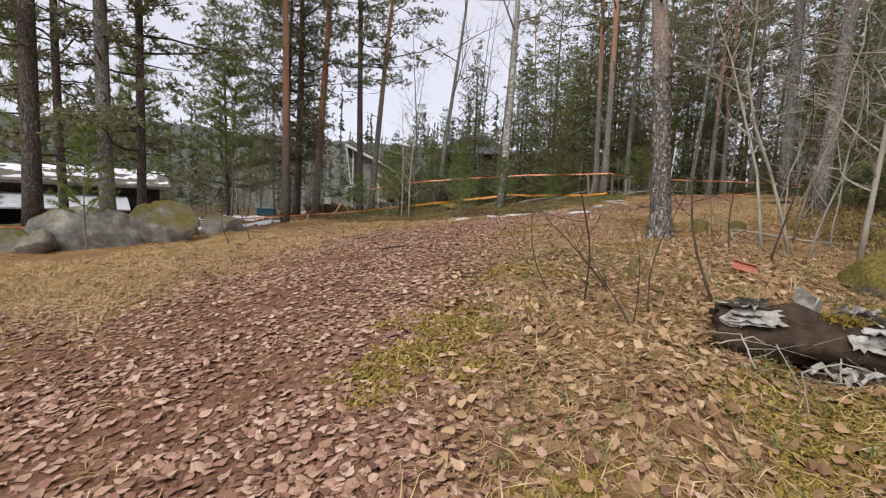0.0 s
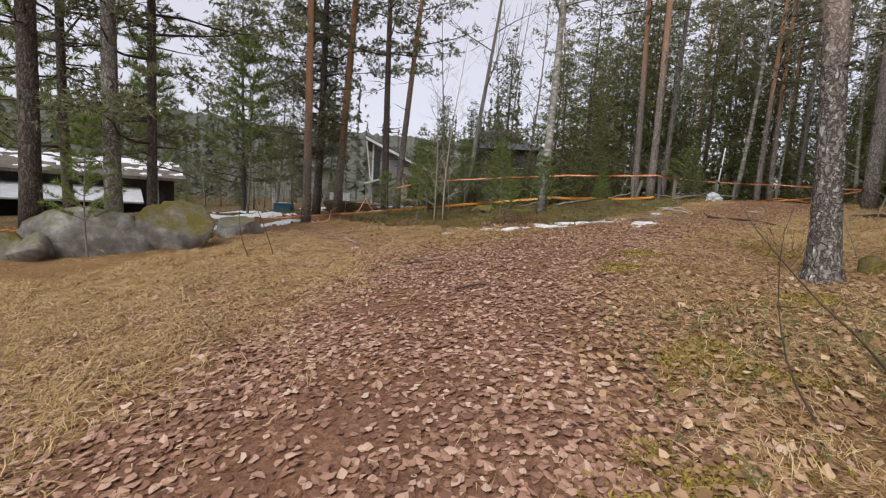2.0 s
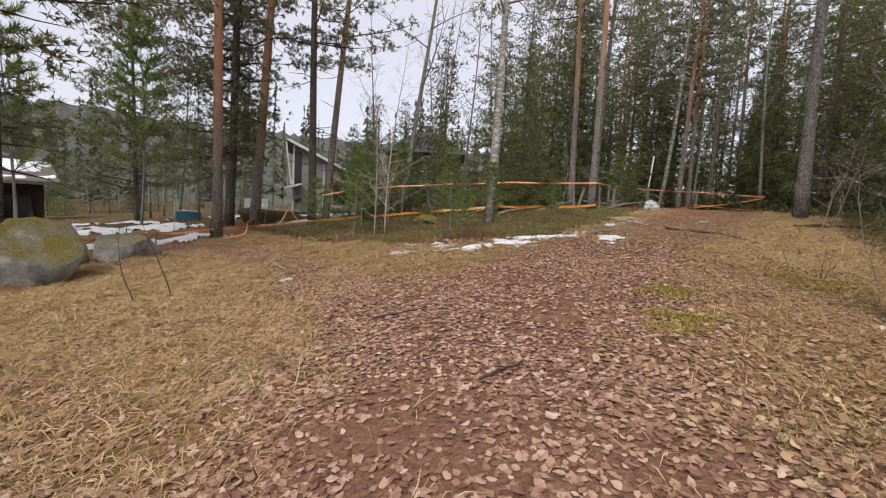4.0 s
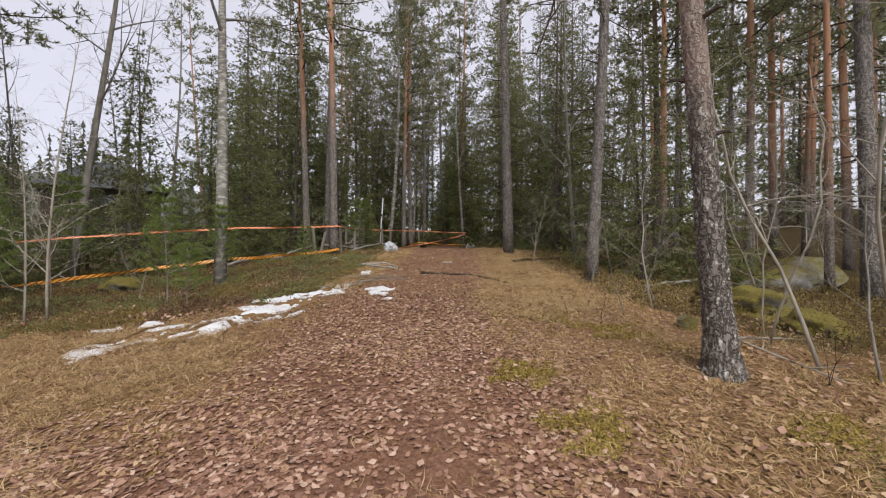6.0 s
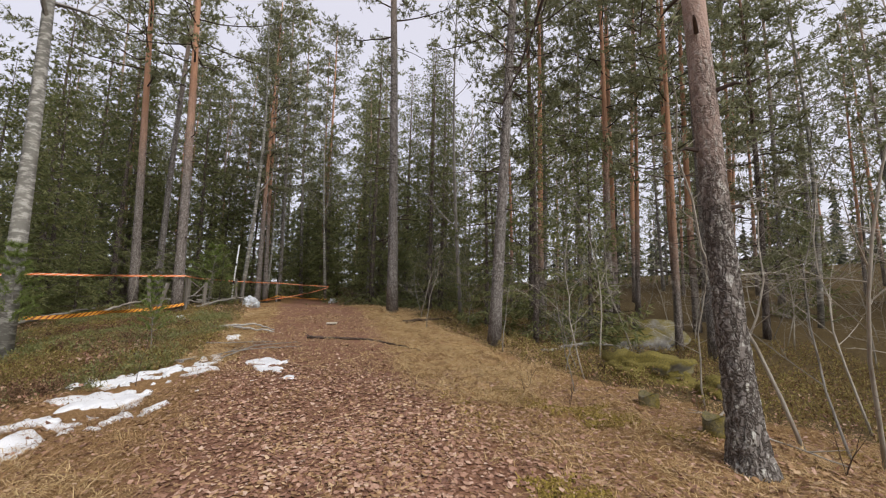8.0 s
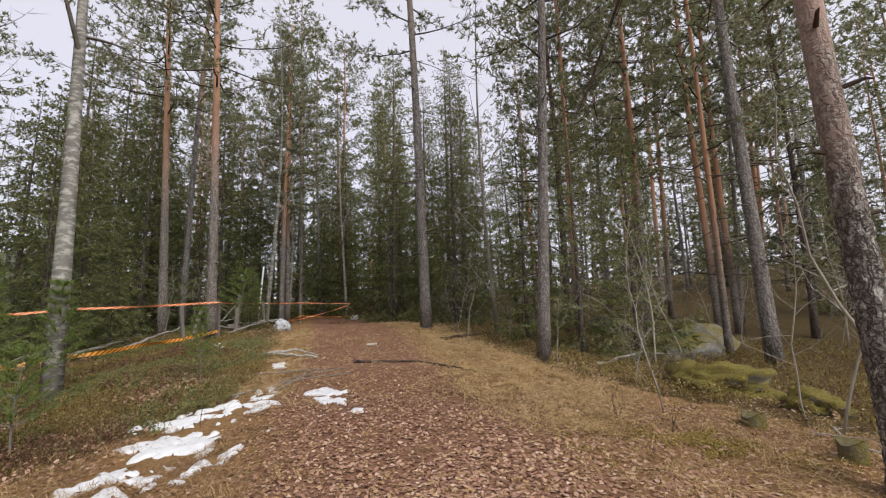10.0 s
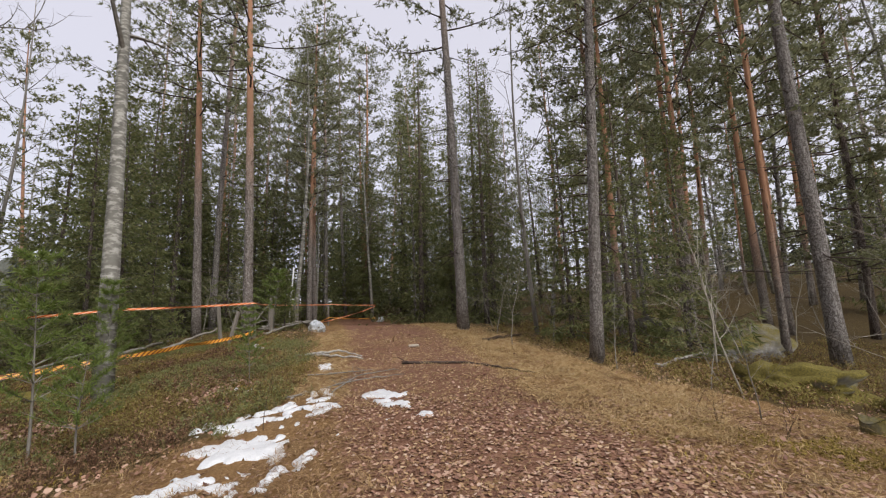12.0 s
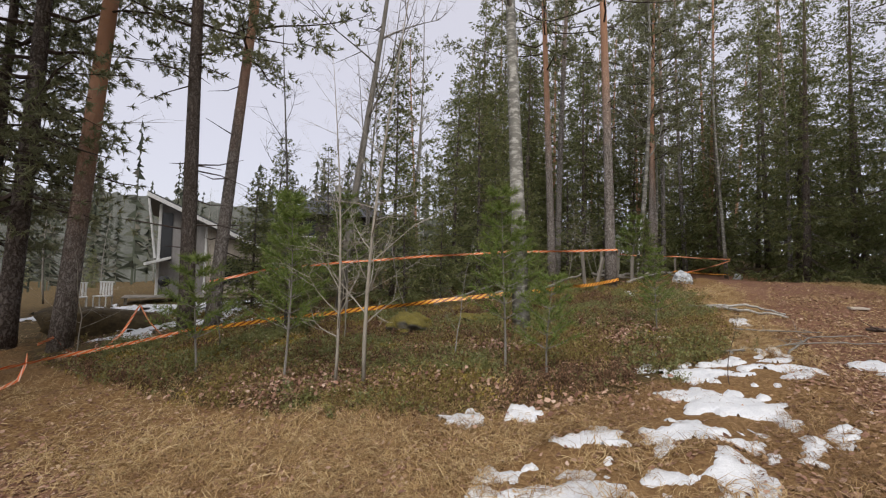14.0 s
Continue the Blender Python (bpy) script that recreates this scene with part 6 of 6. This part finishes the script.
def far_woods():
    """Rows of distant conifers, too far to count: ragged tapering crowns on thin stems."""
    r = np.random.default_rng(21)
    tri = []
    for k in range(620):
        a = math.radians(r.uniform(-85, 150) if k < 480 else r.uniform(150, 275))
        d = r.uniform(62, 118)
        x, y = d * math.sin(a), d * math.cos(a)
        h, w = r.uniform(9, 17), r.uniform(1.3, 2.4)
        z = gz(x, y) - 0.5 + (5.0 * max(0.0, (d - 90) / 28) if a < 0.3 else 0)
        n = 90
        f = r.uniform(0.12, 1.0, n)
        b = r.uniform(0, 6.28, n)
        c = np.stack([x + 0 * f, y + 0 * f, z + h * f], 1)
        ln = (w * (1.05 - f) * r.uniform(0.3, 1.2, n) + 0.1)[:, None]
        out = np.stack([np.cos(b), np.sin(b), r.uniform(-0.6, 0.1, n)], 1)
        up = np.array([0, 0, 1]) * (0.028 * h) * r.uniform(0.5, 1.2, (n, 1))
        tri.append(np.stack([c + up, c - up * 0.6, c + out * ln], 1))
        tri.append(np.array([[(x - 0.12, y, z - 1), (x + 0.12, y, z - 1), (x, y, z + h)]]))
    g = Geo()
    g.tris(np.concatenate(tri))
    ob = part("far_woods", g, scattered("far_conifers", [(0.0, (0.055, 0.065, 0.045)), (0.6, (0.10, 0.11, 0.08)), (1.0, (0.16, 0.15, 0.12))], 0.8))
    tagged(ob, "distant grey-green conifer woods around the houses", "woods", kind="stuff")


far_woods()


# ---- ground cover ----
def strew(name, templates, at, scale, turn, mat, label, tilt=None, kind="stuff", category="litter"):
    """Many copies of small shapes as one mesh. templates: (verts, faces)."""
    n = len(at)
    pick = rng.integers(len(templates), size=n)
    vs, fs, base = [], [], 0
    for k, (tv, tf) in enumerate(templates):
        idx = np.nonzero(pick == k)[0]
        m = len(idx)
        if not m:
            continue
        v = np.repeat(np.asarray(tv, float)[None], m, 0) * scale[idx][:, None, None]
        if tilt is not None:
            ax = tilt[idx]
            c, s = np.cos(ax[:, 0])[:, None], np.sin(ax[:, 0])[:, None]
            v = np.stack([v[..., 0], v[..., 1] * c - v[..., 2] * s, v[..., 1] * s + v[..., 2] * c], -1)
            c, s = np.cos(ax[:, 1])[:, None], np.sin(ax[:, 1])[:, None]
            v = np.stack([v[..., 0] * c + v[..., 2] * s, v[..., 1], -v[..., 0] * s + v[..., 2] * c], -1)
        c, s = np.cos(turn[idx])[:, None], np.sin(turn[idx])[:, None]
        v = np.stack([v[..., 0] * c - v[..., 1] * s, v[..., 0] * s + v[..., 1] * c, v[..., 2]], -1)
        px, py = at[idx, 0], at[idx, 1]
        sx = (height(px + 0.06, py) - height(px - 0.06, py)) / 0.12
        sy = (height(px, py + 0.06) - height(px, py - 0.06)) / 0.12
        v[..., 2] += v[..., 0] * sx[:, None] + v[..., 1] * sy[:, None]
        v = v + at[idx][:, None]
        vs.append(v.reshape(-1, 3))
        f = np.asarray(tf)
        fs.append((f[None] + (np.arange(m) * len(tv))[:, None, None] + base).reshape(-1, f.shape[1]))
        base += m * len(tv)
    v, f = np.concatenate(vs), np.concatenate(fs)
    me = bpy.data.meshes.new(name)
    me.from_pydata(v.tolist(), [], f.tolist())
    me.materials.append(mat)
    ob = new(name, me)
    return tagged(ob, label, category, kind=kind)


def sow(count, x0, x1, y0, y1, weight):
    """Random places on the ground, thinned by a weight from 0 to 1."""
    out, have = [], 0
    while have < count:
        x, y = rng.uniform(x0, x1, count), rng.uniform(y0, y1, count)
        ok = (rng.uniform(size=count) < weight(x, y)) & (~under_snow(x, y) | (rng.uniform(size=count) < 0.06))
        out.append(np.stack([x[ok], y[ok]], 1))
        have += int(ok.sum())
    p = np.concatenate(out)[:count]
    return np.column_stack([p, height(p[:, 0], p[:, 1])])


def leaf_shape(curl, fold, slim=1.0, bend=0.0):
    """A small ovate leaf of unit length, curled; bend: a lifted tip."""
    o = [(0, 0), (0.14, 0.24), (0.36, 0.37), (0.66, 0.27), (1, 0.02), (0.66, -0.29), (0.36, -0.35), (0.14, -0.25)]
    v = [(x - 0.45, y * slim, curl * (x - 0.5) ** 2 + fold * abs(y) + bend * max(0, x - 0.6)) for x, y in o]
    return v, [(0, 2, 1), (0, 3, 2), (0, 4, 3), (0, 5, 4), (0, 6, 5), (0, 7, 6)]


LEAVES = []
for k in range(14):
    shape, faces = leaf_shape(*((0.12, 0.08), (-0.15, 0.14), (0.25, -0.12, 1.1), (0.05, 0.3, 0.85), (-0.22, 0.04, 1.15), (0.1, 0.1, 1.0, 0.5), (0.6, 0.3, 0.9, 0.3))[k % 7])
    LEAVES.append([[(x + rng.normal() * 0.045, y + rng.normal() * 0.045, z + rng.normal() * 0.04) for x, y, z in shape], faces])


def leaf_weight(x, y):
    p = path_zone(x, y)
    clump = 0.55 + 0.45 * np.sin(1.9 * x + 2 * np.sin(1.3 * y)) * np.sin(1.6 * y + 1.1 * np.sin(2.1 * x))
    w = (0.45 + 0.55 * p) * (1 - 0.5 * smooth(x, 0.3, 1.5) * (1 - smooth(y, 5, 8))) * clump * (1 - 0.85 * heath_zone(x, y))
    far = 1 - 0.55 * smooth(y, 8.0, 11)
    return np.clip(w * far * (1 - 0.5 * smooth(-x, 3.0, 5.5)), 0, 1)


def clumpy_leaves(x, y):
    return 0.5 + 0.5 * np.sin(4.1 * x + 2 * np.sin(3.3 * y)) * np.sin(3.6 * y + 1.7 * np.sin(4.3 * x))


def lay(n, x0, x1, y0, y1, weight, lo, hi, lift, lean, name, label, mat=None):
    at = sow(n, x0, x1, y0, y1, weight)
    at[:, 2] += rng.uniform(0.002, lift, n)
    return strew(name, LEAVES, at, rng.uniform(lo, hi, n), rng.uniform(0, 6.28, n), mat or M_LEAF, label, rng.normal(size=(n, 2)) * lean)


lay(33000, -5, 5.5, 0.2, 9.5, leaf_weight, 0.032, 0.062, 0.014, 0.12, "leaf_litter", "fallen tan birch and aspen leaves strewn over the path")
lay(24000, -4.5, 5, 0.2, 11, leaf_weight, 0.034, 0.06, 0.006, 0.06, "leaf_litter", "old dark sodden leaves pressed flat on the path", M_LEAF_OLD)
lay(19000, -4.5, 9.5, 8, 16, lambda x, y: np.clip(leaf_weight(x, y) + 0.15 * (1 - heath_zone(x, y)), 0, 1), 0.032, 0.054, 0.016, 0.2, "leaf_litter", "fallen brown leaves thinning out up the path", M_LEAF_TAN)
lay(9000, -6, 4, 9.5, 15, lambda x, y: (1 - 0.8 * heath_zone(x, y)) * (0.5 + 0.5 * path_zone(x, y)), 0.032, 0.056, 0.02, 0.25, "leaf_litter", "fallen brown leaves in matted grass beside the heath")
lay(9000, -6, 10, 2, 22, lambda x, y: 0.25 + 0.75 * heath_zone(x, y), 0.036, 0.06, 0.06, 0.4, "leaf_litter", "fallen brown leaves caught among heath and moss")
one = []
for tv, tf in LEAVES:
    me = bpy.data.meshes.new("fallen_leaf")
    me.from_pydata(tv, [], tf)
    me.materials.append(M_LEAF_ONE)
    one.append(me)
spots = sow(290, -2.6, 1.6, 0.9, 4.6, leaf_weight)
for k, p in enumerate(spots):
    ob = new("fallen_leaf", one[k % len(one)])
    ob.parent = GROUND
    s = rng.uniform(0.046, 0.072)
    ob.matrix_basis = Matrix.LocRotScale((p[0], p[1], p[2] + 0.016), Euler((rng.normal() * 0.13, rng.normal() * 0.13, rng.uniform(0, 6.28))), (s, s, s))


def tuft_shape(blades, length, spread, width, flat, root=0.02):
    """Blades that bow out from a root, each narrow at both ends."""
    vs, fs = [], []
    for _ in range(blades):
        a, k = rng.uniform(0, 6.28), rng.uniform(0.3, 1) * spread
        o = np.array([rng.normal() * root, rng.normal() * root, 0])
        out = np.array([np.cos(a), np.sin(a), 0])
        side = np.array([-out[1], out[0], 0])
        ln = length * rng.uniform(0.5, 1.1)
        mid = o + out * ln * 0.45 * k + side * ln * rng.normal() * 0.06 + [0, 0, ln * 0.5 * flat]
        tip = o + out * ln * k * 1.1 + side * ln * rng.normal() * 0.15 + [0, 0, ln * flat * rng.uniform(0.05, 0.75)]
        b = len(vs)
        vs += [o, mid + side * width, mid - side * width, tip]
        fs += [(b, b + 1, b + 2), (b + 2, b + 1, b + 3)]
    return np.array(vs), fs


FLAT = [tuft_shape(9, 0.24, 1.0, 0.0026, 0.2, 0.07) for _ in range(8)]
COMBED = [tuft_shape(10, 0.32, 1.0, 0.003, 0.32, 0.05) for _ in range(8)]
TALL = [tuft_shape(9, 0.32, 0.8, 0.0026, 0.7) for _ in range(6)]


lay(4200, 0.0, 4.0, 0.5, 6.0, lambda x, y: (0.15 + 0.85 * clumpy_leaves(x, y)) * (1 - 0.6 * smooth(y, 4, 6)), 0.04, 0.068, 0.04, 0.3, "leaf_litter", "large tan leaves lying loose on grass and moss", M_LEAF_TAN)
lay(8000, 0.3, 4.2, 0.5, 6.5, lambda x, y: 0.2 + 0.8 * clumpy_leaves(x + 1, y), 0.034, 0.058, 0.008, 0.08, "leaf_litter", "tan leaves lying flat over moss beside the path", M_LEAF_TAN)
lay(7000, -7, 1, 10.5, 17, lambda x, y: 1 - 0.6 * heath_zone(x, y), 0.034, 0.058, 0.01, 0.12, "leaf_litter", "brown leaves lying in matted grass below the tape", M_LEAF_OLD)


def straw_weight(x, y):
    p, h = path_zone(x, y), heath_zone(x, y)
    clump = 0.5 + 0.5 * np.sin(2.7 * x + 1.7 * np.sin(2.2 * y)) * np.sin(2.4 * y + 1.3 * np.sin(1.9 * x))
    return np.clip((1 - 0.93 * p) * (1 - 0.8 * h) * (0.35 + 0.65 * clump), 0, 1)


def straw(n, box, shapes, lo, hi, label, weight=straw_weight, mat=None, name="dry_grass"):
    at = sow(n, *box, weight)
    return strew(name, shapes, at, rng.uniform(lo, hi, n), rng.uniform(0, 6.28, n), mat or M_STRAW, label, rng.normal(size=(n, 2)) * 0.15, category="grass")


straw(12000, (-6.5, 6, 0.3, 10), FLAT, 0.5, 1.1, "matted straw-coloured dry grass beside the path")
straw(6000, (0.0, 4.5, 0.5, 8.5), FLAT, 0.4, 0.9, "rusty dry grass and needles among leaves and moss", lambda x, y: 0.2 + 0.8 * (1 - path_zone(x, y)), M_RUST)
straw(3000, (-7.5, -1, 11, 18), FLAT, 0.6, 1.2, "matted dry grass below the slack barrier tape")
straw(900, (-7, 12, 3, 17), TALL, 0.5, 1.0, "tufts of tall straw-coloured dry grass")
straw(5200, (-6.5, 0.5, 9.5, 15), COMBED, 0.5, 1.0, "matted dry grass along the edge of the heath")
straw(5200, (-3.5, 5, 9.5, 14.5), COMBED, 0.35, 0.9, "rusty brown dry grass around the snow patches", straw_weight, M_RUST)
straw(1100, (-5, 9, 13.5, 22), TALL, 0.5, 0.9, "dry grass standing among heath shrubs", lambda x, y: 0.8 * heath_zone(x, y))
straw(5200, (-6.5, -1.4, 3.5, 11), COMBED, 0.45, 1.0, "golden combed-down tussocks of dry grass beside the track")
straw(7500, (3.2, 14, 8, 18), COMBED, 0.6, 1.1, "matted pale dry grass along the crest of the path")
straw(2200, (-22, -4, 6, 30), FLAT, 1.0, 1.9, "straw-coloured dry grass of the yard")
straw(11000, (-3, 4.5, 0.4, 9), [tuft_shape(5, 0.09, 1.0, 0.0012, 0.18) for _ in range(5)], 0.7, 1.2, "brown pine needles between fallen leaves", lambda x, y: 0.3 + 0.7 * path_zone(x, y), M_NEEDLE_LITTER, "needle_litter")


def sprig_shape(leaves, h, size):
    """A dwarf shrub sprig: thin stems with small leaves."""
    vs, fs = [], []
    for _ in range(3):
        a = rng.uniform(0, 6.28)
        tip = np.array([np.cos(a) * 0.35 * h, np.sin(a) * 0.35 * h, h * rng.uniform(0.7, 1.1)])
        b = len(vs)
        vs += [np.array([0.003, 0, 0]), np.array([-0.003, 0, 0]), tip]
        fs.append((b, b + 1, b + 2))
        for _ in range(leaves):
            f = rng.uniform(0.25, 1.05)
            p = tip * f + rng.normal(size=3) * 0.02
            d, s = unit(rng.normal(size=3) + [0, 0, 0.3]) * size, unit(rng.normal(size=3)) * size * 0.32
            b = len(vs)
            vs += [p - s, p + s, p + d]
            fs.append((b, b + 1, b + 2))
    return np.array(vs), fs


SPRIGS = [sprig_shape(8, 0.22, 0.042) for _ in range(6)]


def sprigs(n, box, lo, hi, mat, label, weight):
    at = sow(n, *box, weight)
    return strew("heath_shrubs", SPRIGS, at, rng.uniform(lo, hi, n), rng.uniform(0, 6.28, n), mat, label, rng.normal(size=(n, 2)) * 0.12, category="shrubs")


def clumpy(x, y):
    return 0.35 + 0.65 * (0.5 + 0.5 * np.sin(1.7 * x + 1.2 * np.sin(1.1 * y)) * np.sin(1.5 * y + 1.6 * np.sin(0.9 * x)))


def patch(k):
    """Separate colonies of dwarf shrubs, a different pattern for each k."""
    return lambda x, y: heath_zone(x, y) * np.clip(1.6 * np.sin(1.3 * x + k + 1.4 * np.sin(0.9 * y + k)) * np.sin(1.6 * y + 2 * k + 1.3 * np.sin(1.1 * x)) + 0.25, 0, 1) ** 1.5


sprigs(3600, (-6, 10, 13, 24), 0.4, 1.0, M_HEATH, "low brown-green heath shrubs under the barrier tape", patch(0.4))
sprigs(3200, (-5, 5, 13, 17.5), 0.35, 0.85, M_HEATH, "dense brown-green heath shrubs at the edge of the track", patch(2.1))
sprigs(2600, (-6, 6, 13.5, 19), 0.4, 0.95, M_BROWNHEATH, "withered brown dwarf shrubs and bracken in the heath", patch(3.7))
sprigs(2600, (3, 16, 2, 14), 0.6, 1.3, M_HEATH, "low heath shrubs on the forest floor", lambda x, y: heath_zone(x, y) * clumpy(x, y))
sprigs(700, (0.2, 3.4, 0.8, 5), 0.22, 0.46, M_LINGON, "small evergreen sprigs among moss and leaves", lambda x, y: clumpy(x, y) ** 3)
sprigs(3600, (-5, 8, 13.2, 21), 0.35, 0.95, M_LINGON, "green bilberry sprigs in the heath", patch(5.2))
sprigs(2400, (-5, 6, 13.2, 18), 0.3, 0.8, M_LINGON, "green lingonberry sprigs among moss", patch(0.9))
MOSSES = [tuft_shape(6, 0.035, 0.9, 0.006, 1.0) for _ in range(4)]


def moss_clumps(x, y):
    return np.clip(4 * (np.sin(2.6 * x + 1.9 * np.sin(1.7 * y + 1)) * np.sin(2.3 * y + 1.4 * np.sin(2.9 * x)) - 0.45), 0, 1)


at = sow(6000, -0.6, 3.2, 0.5, 5.6, lambda x, y: np.maximum(moss_spots(x, y), 0.25 * moss_zone(x, y) * moss_clumps(x, y)))
strew("moss", MOSSES, at, rng.uniform(0.7, 1.4, len(at)), rng.uniform(0, 6.28, len(at)), M_MOSS, "bright yellow-green moss cushions beside the path", rng.normal(size=(len(at), 2)) * 0.1, category="moss")
at = sow(2600, -1, 4.5, 4.6, 9, lambda x, y: np.maximum(moss_spots(x, y), 0.12 * (1 - path_zone(x, y)) * moss_clumps(x, y) * (1 - heath_zone(x, y))))
strew("moss", MOSSES, at, rng.uniform(0.7, 1.4, len(at)), rng.uniform(0, 6.28, len(at)), M_MOSS, "yellow-green moss patches in dry grass", rng.normal(size=(len(at), 2)) * 0.1, category="moss")
at = sow(9000, -5, 8, 13.2, 20, lambda x, y: patch(1.3)(x, y) * 0.8)
strew("moss", MOSSES, at, rng.uniform(1.2, 2.6, len(at)), rng.uniform(0, 6.28, len(at)), M_MOSS, "olive-green feather moss between heath shrubs", rng.normal(size=(len(at), 2)) * 0.1, category="moss")
lay(3500, -5, 5, 12.9, 16.5, lambda x, y: patch(4.4)(x, y), 0.04, 0.07, 0.12, 0.5, "leaf_litter", "curled brown leaves caught in the heath shrubs")
